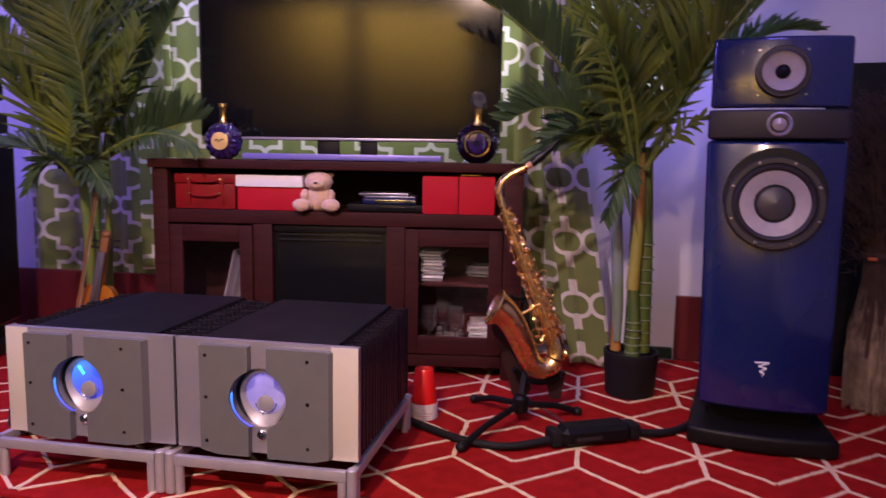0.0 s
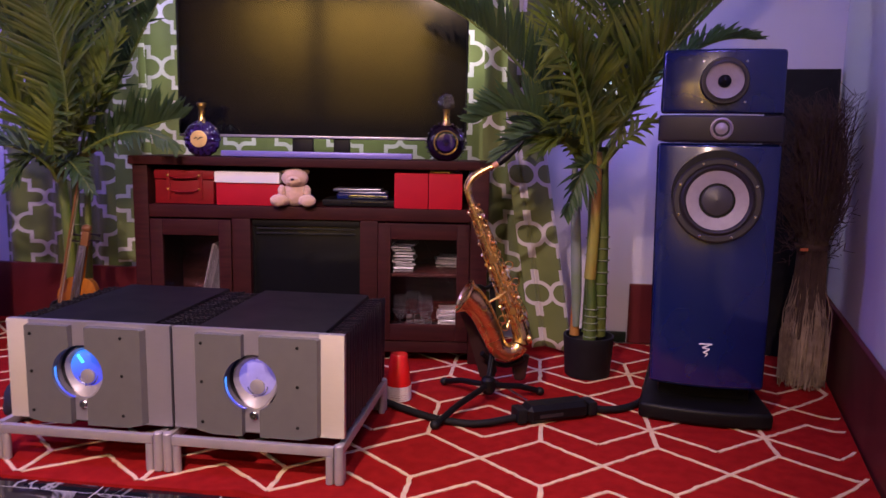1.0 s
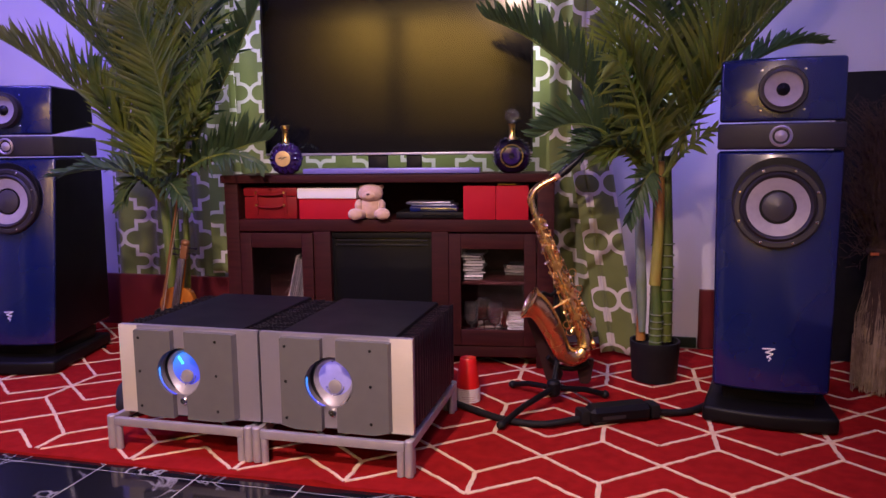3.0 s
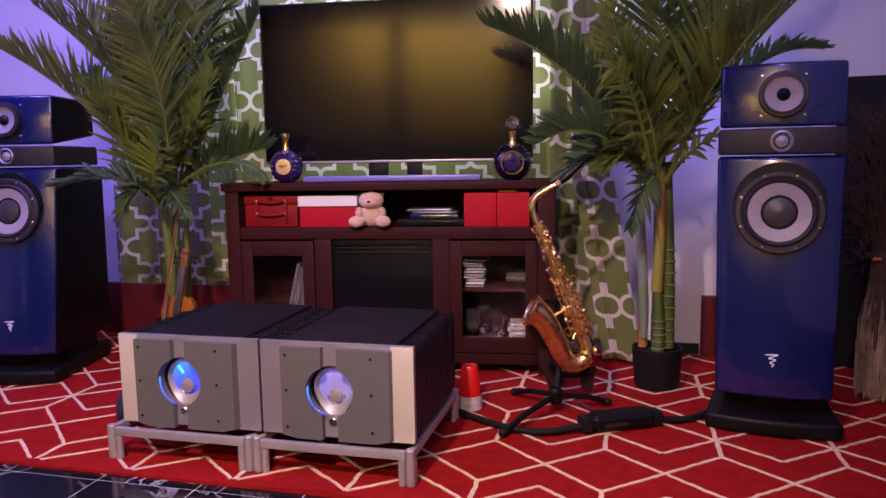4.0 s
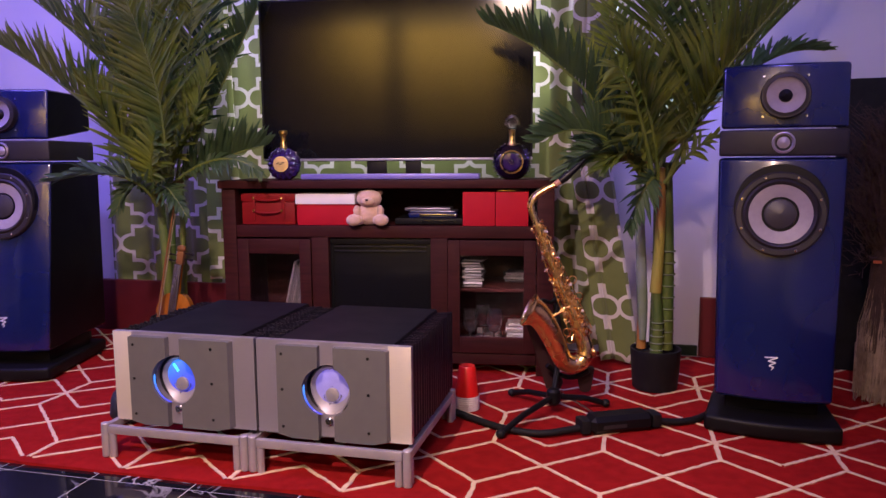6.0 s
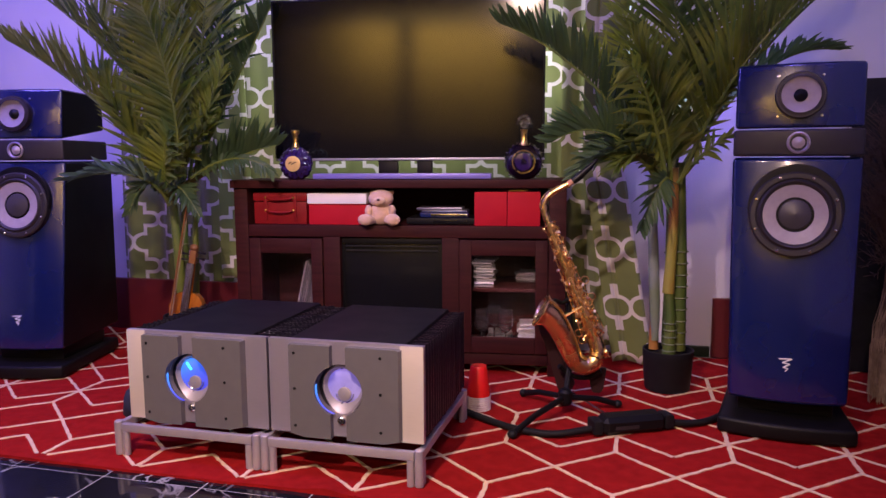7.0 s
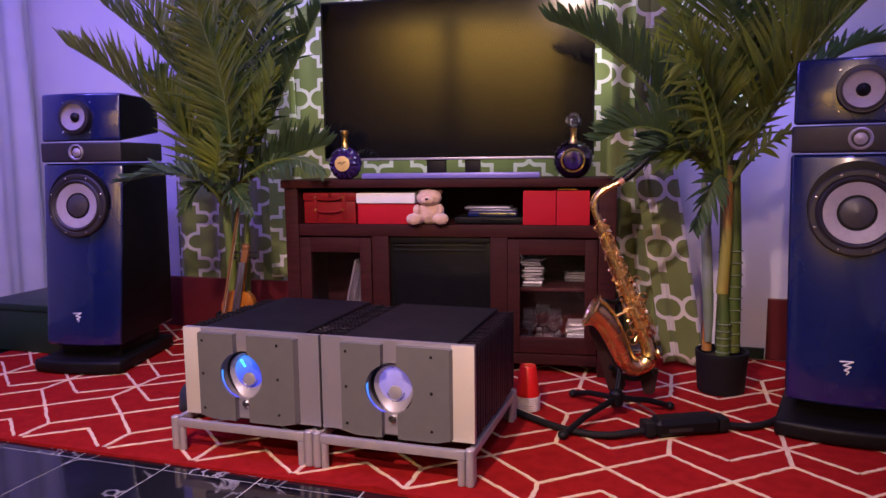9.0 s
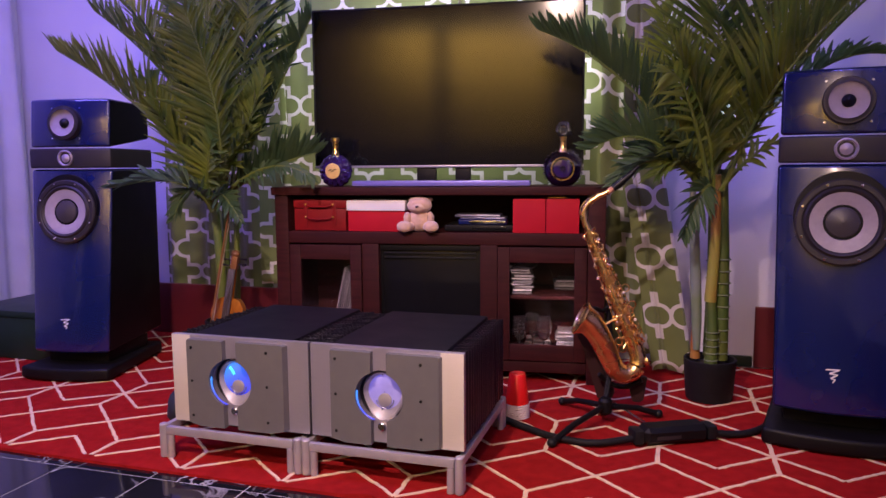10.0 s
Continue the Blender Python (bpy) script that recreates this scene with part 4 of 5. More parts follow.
def loudspeaker(m):
    s = thing("loudspeaker", "tall floor standing loudspeaker with glossy blue front on plinth", "loudspeaker", m, "pair of loudspeakers")
    both = [M["lacquer"], M["lacquerside"]]
    base = part("plinth", taper_box(0.43, -0.03, 0.50, 0.004, 0.060, 0.8, 0.014), M["black"], s, "black plinth")
    for x in (-0.17, 0.17):
        for y in (0.03, 0.42):
            part("foot", moved(lathe([(0.016, 0), (0.018, 0.003), (0.018, 0.006)], 16), pose(x, y, 0)), M["rubber"], base)
    part("riser", box(-0.15, 0.15, 0.08, 0.40, 0.058, 0.122, 0.01), M["black"], s)
    low = taper_box(0.402, 0.03, 0.58, 0.116, 0.936, 0.70, 0.014, 0.0, 0.085, 0.925)
    low.normal_update()
    cab = part("bass_cabinet", lacquer_faces(low), both, s, "glossy blue bass cabinet")
    band = part("tweeter_band", taper_box(0.400, 0.105, 0.52, 0.941, 1.029, 0.78, 0.008), M["band"], s, "matt graphite tweeter band")
    top = taper_box(0.393, 0.110, 0.50, 1.034, 1.247, 0.80, 0.012, 0.0, 0.02)
    for v in top.verts:
        if v.co.y > 0.25 and v.co.z < 1.14:
            v.co.z += 0.045
    top.normal_update()
    mid = part("midrange_cabinet", lacquer_faces(top), both, s, "glossy blue midrange cabinet")
    tilt = math.degrees(math.atan2(0.085, 0.820))

    def on_low(z):
        return 0.030 + 0.085 * (z - 0.116) / 0.820
    # a dark recess ring round the woofer
    z = 0.747
    part("woofer_recess", moved(lathe([(0.146, -0.030), (0.146, 0.002), (0.144, 0.004), (0.002, 0.004)], 48, False), pose(0, on_low(z) - 0.031, z + 0.022, 90 - tilt)), M["black"], cab)
    driver("woofer", cab, pose(0, on_low(z) - 0.031, z, 90 - tilt), 0.142, 0.098, 0.050, 8, 0.130, 0.019, M["dustcap"])
    driver("midrange", mid, pose(0, 0.088, 1.139, 90 - 5), 0.077, 0.064, 0.021, 4, 0.094, -0.006, M["mouthpiece"])
    tw = part("tweeter", moved(lathe([(0.036, -0.006), (0.036, 0.006), (0.031, 0.008), (0.029, 0.003)], 32, False), pose(0, 0.075, 0.985, 90)), M["silver"], band, "chrome tweeter ring")
    part("dome", moved(lathe([(0.0295, 0.002), (0.024, -0.003), (0.012, 0.004), (0.001, 0.007)], 32, False), pose(0, 0.075, 0.985, 90)), M["bar"], tw)
    bm = bmesh.new()
    z = 0.250
    for x0, z0, x1, z1 in ((-0.021, 0.016, 0.020, 0.018), (0.020, 0.018, -0.010, 0.004), (-0.010, 0.004, 0.014, 0.000), (0.014, 0.000, -0.006, -0.012), (-0.006, -0.012, 0.008, -0.016), (0.008, -0.016, 0.000, -0.026)):
        tube([(x0, 0, z0), (x1, 0, z1)], 0.0024, 6, bm)
    part("emblem", moved(bm, pose(-0.008, on_low(z) - 0.0305, z)), M["logo"], cab, "small white zigzag emblem")
    return s


spk = loudspeaker(pose(1.047, 2.095, 0.001, 0, 0, -14))
copy_thing(spk, pose(-2.026, 2.43, 0.001, 0, 0, 2))


# ---- amplifiers ----
AW, AH, AD = 0.486, 0.288, 0.54


def pierced_plate(x0, x1, y0, y1, z0, z1, cx, cz, r, n=48):
    """A flat plate with one round hole."""
    bm = bmesh.new()
    rings = []
    for y in (y0, y1):
        inner, outer = [], []
        for k in range(n):
            a = 2 * math.pi * (k + 0.5) / n
            c, q = math.cos(a), math.sin(a)
            reach = min((x1 - cx if c > 0 else x0 - cx) / c, (z1 - cz if q > 0 else z0 - cz) / q)
            inner.append(bm.verts.new((cx + r * c, y, cz + r * q)))
            outer.append(bm.verts.new((cx + reach * c, y, cz + reach * q)))
        for x, z in ((x1, z1), (x0, z1), (x0, z0), (x1, z0)):
            near = min(outer, key=lambda v: (v.co.x - x) ** 2 + (v.co.z - z) ** 2)
            near.co.x, near.co.z = x, z
        rings.append((inner, outer))
    (fi, fo), (bi, bo) = rings
    for k in range(n):
        j = (k + 1) % n
        for quad in ((fi[k], fi[j], fo[j], fo[k]), (bo[k], bo[j], bi[j], bi[k]), (fo[k], fo[j], bo[j], bo[k]), (fi[j], fi[k], bi[k], bi[j])):
            bm.faces.new(quad)
    bmesh.ops.recalc_face_normals(bm, faces=bm.faces[:])
    return bm


def amplifier(m, milky):
    """Local: front face at y = 0, x from 0 to AW, z from 0 to AH."""
    a = thing("power_amplifier", "silver and grey monoblock power amplifier with lit round meter", "amplifier", m, "pair of amplifiers")
    shift = 0.009 if milky else 0.0
    cx, cz, R = 0.221 + shift, AH * 0.50, 0.076
    part("front_plate", pierced_plate(0, AW, 0.0, 0.018, 0.0, AH, cx, cz, R), M["silver"], a, "brushed silver front plate")
    # outer end of the silver front, coloured as if warm light fell on it
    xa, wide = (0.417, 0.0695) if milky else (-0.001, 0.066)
    part("end_strip", box(xa, xa + wide, -0.004, -0.0002, 0.0, AH, 0.0015), M["warmsilver"], a, "silver end strip coloured as warmly lit")
    part("chassis", box(0.06, AW - 0.06, 0.064, AD, 0.004, AH - 0.004, 0.003), M["heatsink"], a)
    for side in (-1, 1):
        xa, xb = (0.066 + shift, cx - 0.025) if side < 0 else (cx + 0.025, 0.409 + shift * 0.8)
        bm = bmesh.new()
        # outline with the bite of the meter hole and a chamfered corner
        pts = []
        inner = xb if side < 0 else xa
        outer = xa if side < 0 else xb
        z0, z1 = -0.004, AH - 0.010
        pts.append((outer, z0 + 0.010))
        pts.append((outer - side * 0.045, z0))
        pts.append((inner, z0))
        a0 = math.acos(0.025 / R)
        for k in range(17):
            ang = -a0 + 2 * a0 * k / 16
            pts.append((cx + side * R * math.cos(ang), cz + R * math.sin(ang)))
        pts.append((inner, z1))
        pts.append((outer - side * 0.005, z1))
        pts.append((outer, z1 - 0.003))
        face = bm.faces.new([bm.verts.new((x, -0.022, z)) for x, z in pts])
        r = bmesh.ops.extrude_face_region(bm, geom=[face])
        for v in r["geom"]:
            if isinstance(v, bmesh.types.BMVert):
                v.co.y = 0.001
                if abs(v.co.x - outer) < 0.001:
                    v.co.x += side * 0.007
        bmesh.ops.recalc_face_normals(bm, faces=bm.faces[:])
        plate = part("grey_plate", bm, M["greyplate"], a, "grey anodised face plate")
        sx = shift + (0.083 if side < 0 else 0.353)
        for sz in (0.03, AH * 0.5, AH - 0.036):
            part("screw", moved(lathe([(0.0045, -0.001), (0.0045, 0.0015), (0.003, 0.002)], 12), pose(sx, -0.022, sz, 90)), M["screw"], plate)
    well = lathe([(R + 0.0012, -0.001), (R + 0.0012, -0.058), (0.002, -0.0585)], 48, False)
    part("meter_well", moved(well, pose(cx, 0.001, cz, 90)), M["well"], a, "deep dark meter well")
    glow = [radians(168 + 5 * k) for k in range(19)]
    part("glow_line", tube([(cx + (R - 0.0025) * math.cos(t), -0.012, cz + (R - 0.0025) * math.sin(t)) for t in glow], [0.0008] + [0.0030] * 17 + [0.0008], 8), M["meter"], a, "blue light line beside the meter")
    # an egg-shaped bezel, drawn out downwards to the button
    rim = lathe([(0.066, -0.036), (0.0665, -0.016), (0.062, -0.012), (0.056, -0.020), (0.053, -0.026)], 48, False)
    for v in rim.verts:
        low = max(0.0, -v.co.y / 0.066) if math.hypot(v.co.x, v.co.y) > 0.060 else 0.0
        v.co.y *= 1 + 0.36 * low ** 3
        v.co.z += 0.010 * low ** 3
    ring = part("meter", moved(rim, pose(cx + 0.002, 0.0, cz + 0.004, 90)), M["bar"], a, "egg shaped silver bezel round the meter")
    mx, mz = cx + 0.002, cz + 0.004
    part("meter_glass", moved(lathe([(0.0535, -0.026), (0.049, -0.0235), (0.02, -0.0225), (0.001, -0.0225)], 48, False), pose(mx, 0.0, mz, 90)), M["metermilk"] if milky else M["meter"], ring, "blue lit meter face")
    part("hub", moved(lathe([(0.021, -0.024), (0.021, -0.017), (0.019, -0.016), (0.001, -0.016)], 24, False), pose(mx + 0.002, 0.0, mz - 0.024, 90)), M["bar"], ring)
    bm = bmesh.new()
    tube([(mx + 0.002 + 0.028 * math.cos(t), 0.021, mz - 0.021 + 0.028 * math.sin(t)) for t in [radians(190 + 8 * k) for k in range(22)]], 0.0018, 6, bm)
    part("crescent", bm, M["chrome"], ring)
    for ang in (95, 262):
        part("bezel_stud", ball((mx + 0.0545 * math.cos(radians(ang)), 0.021, mz + 0.0545 * math.sin(radians(ang))), 0.0028, None, 8), M["chrome"], ring)
    if not milky:
        part("needle_light", moved(box(-0.004, 0.004, -0.0008, 0.0008, -0.014, 0.014, 0.0007), pose(mx - 0.020, 0.0215, mz + 0.026, 0, -35, 0)), M["led"], ring)
    part("button", moved(lathe([(0.0125, 0), (0.0125, 0.006), (0.009, 0.009), (0.001, 0.009)], 24, False), pose(cx + 0.002, 0.0, cz - 0.095, 90)), M["chrome"], a)
    # heat sink banks along both sides
    fin = None
    for side in (0, 1):
        bank = part("heat_sink", box(0.045 if side == 0 else AW - 0.059, 0.059 if side == 0 else AW - 0.045, 0.019, AD - 0.01, 0.008, AH - 0.012, 0.002), M["heatsink"], a)
        for k in range(18):
            y = 0.034 + k * 0.0278
            if fin is None:
                bm = bmesh.new()
                rows = []
                for q in range(9):
                    x = -0.026 + 0.052 * q / 8
                    y = 0.007 * math.sin(q / 8 * 2 * math.pi) + 0.5 * x
                    top = AH - 0.002 - 0.003 * (q % 2)
                    rows.append([bm.verts.new((x, y + o, z)) for o in (-0.003, 0.003) for z in (0.010, top)])
                for p, q in zip(rows, rows[1:]):
                    for e, g in ((0, 1), (1, 3), (3, 2), (2, 0)):
                        bm.faces.new((p[e], p[g], q[g], q[e]))
                for q in (rows[0], rows[-1]):
                    bm.faces.new((q[0], q[1], q[3], q[2]))
                bmesh.ops.recalc_face_normals(bm, faces=bm.faces[:])
                fin = part("fin", bm, M["fin"], bank, smooth=False)
                ob = fin
            else:
                ob = new("fin", fin.data)
                ob.parent = bank
            ob.location = (0.025 if side == 0 else AW - 0.025, y + random.uniform(-0.004, 0.004), random.uniform(-0.004, 0.001))
            ob.rotation_euler = (0, 0, radians(random.uniform(-9, 9)))
    part("top_cover", box(0.062, AW - 0.062, 0.020, AD - 0.004, AH - 0.0035, AH - 0.0015, 0), M["heatsink"], a)
    for x in (0.07, AW - 0.07):
        for y in (0.07, AD - 0.07):
            part("foot", moved(lathe([(0.02, -0.0145), (0.022, 0.004)], 16), pose(x, y, 0)), M["rubber"], a)
    return a


def amp_stand(m):
    """Low open metal frame on clustered round legs."""
    s = thing("amplifier_stand", "low silver metal amplifier stand on clustered tube legs", "amplifier stand", m, "pair of amplifier stands")
    W2, D2 = 0.512, 0.592
    part("front_bar", box(0.026, W2 - 0.026, 0.003, 0.021, 0.078, 0.104, 0.002), M["bar"], s)
    part("back_bar", box(0.026, W2 - 0.026, D2 - 0.021, D2 - 0.003, 0.078, 0.104, 0.002), M["bar"], s)
    for x in (0.003, W2 - 0.021):
        part("side_bar", box(x, x + 0.018, 0.026, D2 - 0.026, 0.078, 0.104, 0.002), M["bar"], s)
    for y in (0.085, 0.475):
        part("cross_bar", box(0.022, W2 - 0.022, y, y + 0.05, 0.094, 0.1035, 0.002), M["black"], s)
    for x, sx in ((0.012, 1), (W2 - 0.012, -1)):
        for y, sy in ((0.012, 1), (D2 - 0.012, -1)):
            leg = part("leg", lathe([(0.012, 0), (0.0135, 0.002), (0.0135, 0.108), (0.011, 0.111)], 16), M["bar"], s)
            leg.location = (x, y, 0)
            for dx, dy in ((0.026 * sx, 0), (0, 0.026 * sy)):
                o = part("leg_tube", lathe([(0.0115, 0), (0.0115, 0.077)], 14), M["bar"], leg)
                o.location = (dx, dy, 0)
    return s


for u, su, milky in ((-1.268, -1.312, False), (-0.774, -0.796, True)):
    amp_stand(ROOM @ pose(su, 1.540, 0.001))
    amplifier(ROOM @ pose(u, 1.577, 0.001 + 0.1185), milky)


# ---- palms ----
def frond(parent, base, mid, tip, leaf_len, n, seed, facing=(0, -0.3, 1), vee_deg=60, droop=0.14, shaded=False, first=0.16):
    """A rachis with two rows of leaflets that rise towards facing; vee_deg folds the rows together."""
    rnd = random.Random(seed)
    b, c, t = Vector(base), Vector(mid), Vector(tip)
    ctrl = 2 * c - 0.5 * (b + t)
    pts = [(1 - s) ** 2 * b + 2 * s * (1 - s) * ctrl + s * s * t for s in [i / 24 for i in range(25)]]
    st = part("frond", tube(pts, [0.0080 * (1 - 0.85 * i / 24) + 0.001 for i in range(25)], 6), M["stem"], parent)
    bm = bmesh.new()
    f = Vector(facing).normalized()
    for k in range(n):
        s = first + (1 - first) * (k + 0.5) / n
        i = min(int(s * 24), 23)
        p = pts[i].lerp(pts[i + 1], s * 24 - i)
        d = (pts[min(i + 2, 24)] - pts[max(i - 1, 0)]).normalized()
        up = (f - d * f.dot(d)).normalized()
        side = d.cross(up)
        env = min(1.0, 0.55 + 1.5 * (s - first)) * (1.0 - 0.62 * max(0, s - 0.5) / 0.5)
        for sg in (-1, 1):
            L = 1.08 * leaf_len * env * rnd.uniform(0.74, 1.14)
            ang = radians(62 - 26 * s + rnd.uniform(-8, 8))
            vee = radians(vee_deg + (4 + 0.28 * (90 - vee_deg)) * rnd.uniform(-1, 1))
            out = side * sg * math.cos(vee) + up * math.sin(vee)
            w = (d * math.cos(ang) + out * math.sin(ang)).normalized()
            across = (d - w * d.dot(w)).normalized()
            across = (across + 0.35 * rnd.uniform(-1, 1) * w.cross(across)).normalized()
            fold = w.cross(across)
            wd = 0.0092 * rnd.uniform(0.7, 1.3)
            dr = droop * rnd.uniform(0.5, 1.6)
            prev = None
            for q, wf in ((0, 0.35), (0.22, 0.95), (0.5, 1.0), (0.78, 0.62), (1, 0.04)):
                o = p + w * L * q + Vector((0, 0, -1)) * dr * L * q * q
                ridge = fold * wd * wf * 0.30
                row = [bm.verts.new(o + across * wd * wf + ridge), bm.verts.new(o), bm.verts.new(o - across * wd * wf + ridge)]
                if prev:
                    bm.faces.new((prev[0], prev[1], row[1], row[0]))
                    bm.faces.new((prev[1], prev[2], row[2], row[1]))
                prev = row
    # fronds standing in shade take the darkened leaf colour
    part("foliage", bm, M["leafshaded" if shaded else "leaf"], st, smooth=False)
    return st


def cane(parent, a, b, r, mat, rings):
    pts = smooth_line([a, ((a[0] + b[0]) / 2 + 0.006, (a[1] + b[1]) / 2, (a[2] + b[2]) / 2), b], 6)
    c = part("cane", tube(pts, [r * (1 - 0.35 * i / (len(pts) - 1)) for i in range(len(pts))], 12), mat, parent)
    for k in range(rings):
        f = (k + 0.6) / (rings + 1) * 0.62
        p = Vector(a).lerp(Vector(b), f)
        part("cane_ring", moved(lathe([(r * 0.98, -0.003), (r * 1.09, 0), (r * 0.98, 0.003)], 14, False), Matrix.Translation(p + Vector((0.006 * math.sin(math.pi * f), 0, 0)))), M["node"], c)
    return c


def plant_pot(parent, x, y, r0, r1, h):
    p = part("pot", moved(lathe([(r0, 0.0), (r0 + 0.004, 0.006), (r1, h - 0.03), (r1 + 0.001, h - 0.028), (r1 + 0.002, h), (r1 - 0.006, h), (r1 - 0.012, h - 0.03)], 40, True), pose(x, y, 0.001)), M["pot"], parent)
    part("soil", moved(lathe([(r1 - 0.01, 0.0), (r1 - 0.05, 0.008), (0.004, 0.012)], 24, False), pose(x, y, 0.001 + h - 0.03)), M["soil"], p)


palm = thing("palm_plant", "potted areca palm with green canes in charcoal pot", "potted plant", pose(0, 0, 0), "pair of palms")
plant_pot(palm, 0.745, 2.60, 0.086, 0.099, 0.165)
cane(palm, (0.785, 2.61, 0.16), (0.770, 2.61, 0.92), 0.030, M["cane"], 9)
cane(palm, (0.735, 2.58, 0.40), (0.742, 2.57, 0.90), 0.024, M["canedry"], 0)
cane(palm, (0.690, 2.62, 0.16), (0.675, 2.61, 0.55), 0.020, M["canedry"], 0)
part("sheath", tube(smooth_line([(0.692, 2.60, 0.20), (0.686, 2.597, 0.36), (0.672, 2.59, 0.60), (0.655, 2.58, 0.86)], 5), [0.014, 0.015, 0.017, 0.019, 0.020, 0.021, 0.021, 0.021, 0.021, 0.020, 0.020, 0.019, 0.018, 0.016, 0.013, 0.010], 14), M["canepale"], palm, "pale bluish leaf sheath")
cane(palm, (0.742, 2.57, 0.15), (0.737, 2.58, 0.42), 0.026, M["cane"], 5)
cane(palm, (0.750, 2.67, 0.16), (0.740, 2.66, 0.95), 0.022, M["cane"], 6)
for i, (b, c, t, L, n, f, vee, dr) in enumerate((
        ((0.70, 2.56, 0.84), (0.398, 2.50, 1.236), (0.063, 2.46, 1.45), 0.20, 42, (0.15, -0.25, 1), 75, 0.02),
        ((0.76, 2.54, 0.84), (0.946, 2.45, 1.264), (1.26, 2.38, 1.62), 0.40, 46, (-0.7, -0.5, 0.6), 70, 0.10),
        ((0.72, 2.52, 0.84), (0.675, 2.45, 1.09), (0.555, 2.40, 1.36), 0.26, 40, (0.6, -0.6, 0.5), 52, 0.10),
        ((0.73, 2.62, 0.88), (0.74, 2.60, 1.30), (0.70, 2.56, 1.78), 0.32, 42, (0, -1, 0.1), 18, 0.12),
        ((0.75, 2.62, 0.88), (0.85, 2.60, 1.34), (1.00, 2.52, 1.82), 0.32, 42, (-0.2, -1, 0.3), 28, 0.12),
        ((0.78, 2.60, 0.86), (1.00, 2.58, 1.27), (1.38, 2.54, 1.66), 0.26, 40, (-0.4, -0.4, 0.8), 50, 0.12),
        ((0.69, 2.54, 0.82), (0.482, 2.45, 1.028), (0.262, 2.42, 1.00), 0.17, 34, (0, -0.2, 1), 73, 0.02),
        ((0.80, 2.74, 0.90), (1.12, 2.82, 1.285), (1.43, 2.85, 1.372), 0.15, 36, (0, -0.2, 1), 58, 0.20),
        ((0.72, 2.54, 0.84), (0.675, 2.47, 0.84), (0.60, 2.44, 0.68), 0.11, 20, (0.5, -0.6, 0.5), 30, 0.25),
        ((0.70, 2.54, 0.84), (0.60, 2.48, 0.95), (0.50, 2.44, 0.90), 0.15, 20, (0, -0.5, 0.8), 40, 0.25),
        ((0.69, 2.54, 0.84), (0.53, 2.46, 0.96), (0.37, 2.42, 0.88), 0.17, 30, (0, -0.3, 1), 50, 0.25),
        ((0.69, 2.60, 0.84), (0.56, 2.58, 0.98), (0.42, 2.56, 0.94), 0.18, 30, (0, -0.6, 0.7), 40, 0.25),
        ((0.75, 2.54, 0.84), (0.85, 2.48, 0.97), (0.94, 2.44, 1.02), 0.10, 14, (0, -0.5, 0.8), 20, 0.20),
        ((0.70, 2.52, 0.88), (0.60, 2.42, 1.19), (0.52, 2.36, 1.265), 0.19, 14, (0, -1, 0.6), 8, 0.35),
        ((0.70, 2.62, 0.86), (0.56, 2.64, 1.14), (0.38, 2.62, 1.40), 0.22, 34, (0.2, -0.6, 0.7), 45, 0.12),
        ((0.70, 2.66, 0.86), (0.63, 2.68, 1.20), (0.53, 2.68, 1.55), 0.24, 36, (0.1, -0.8, 0.3), 30, 0.12),
        ((0.71, 2.56, 0.84), (0.64, 2.52, 1.00), (0.56, 2.48, 1.08), 0.20, 28, (0.1, -0.8, 0.5), 30, 0.20),
        ((0.73, 2.60, 0.86), (0.80, 2.60, 1.10), (0.88, 2.58, 1.40), 0.24, 36, (-0.2, -0.8, 0.4), 30, 0.12))):
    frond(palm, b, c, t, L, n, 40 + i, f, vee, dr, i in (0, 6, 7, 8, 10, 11))

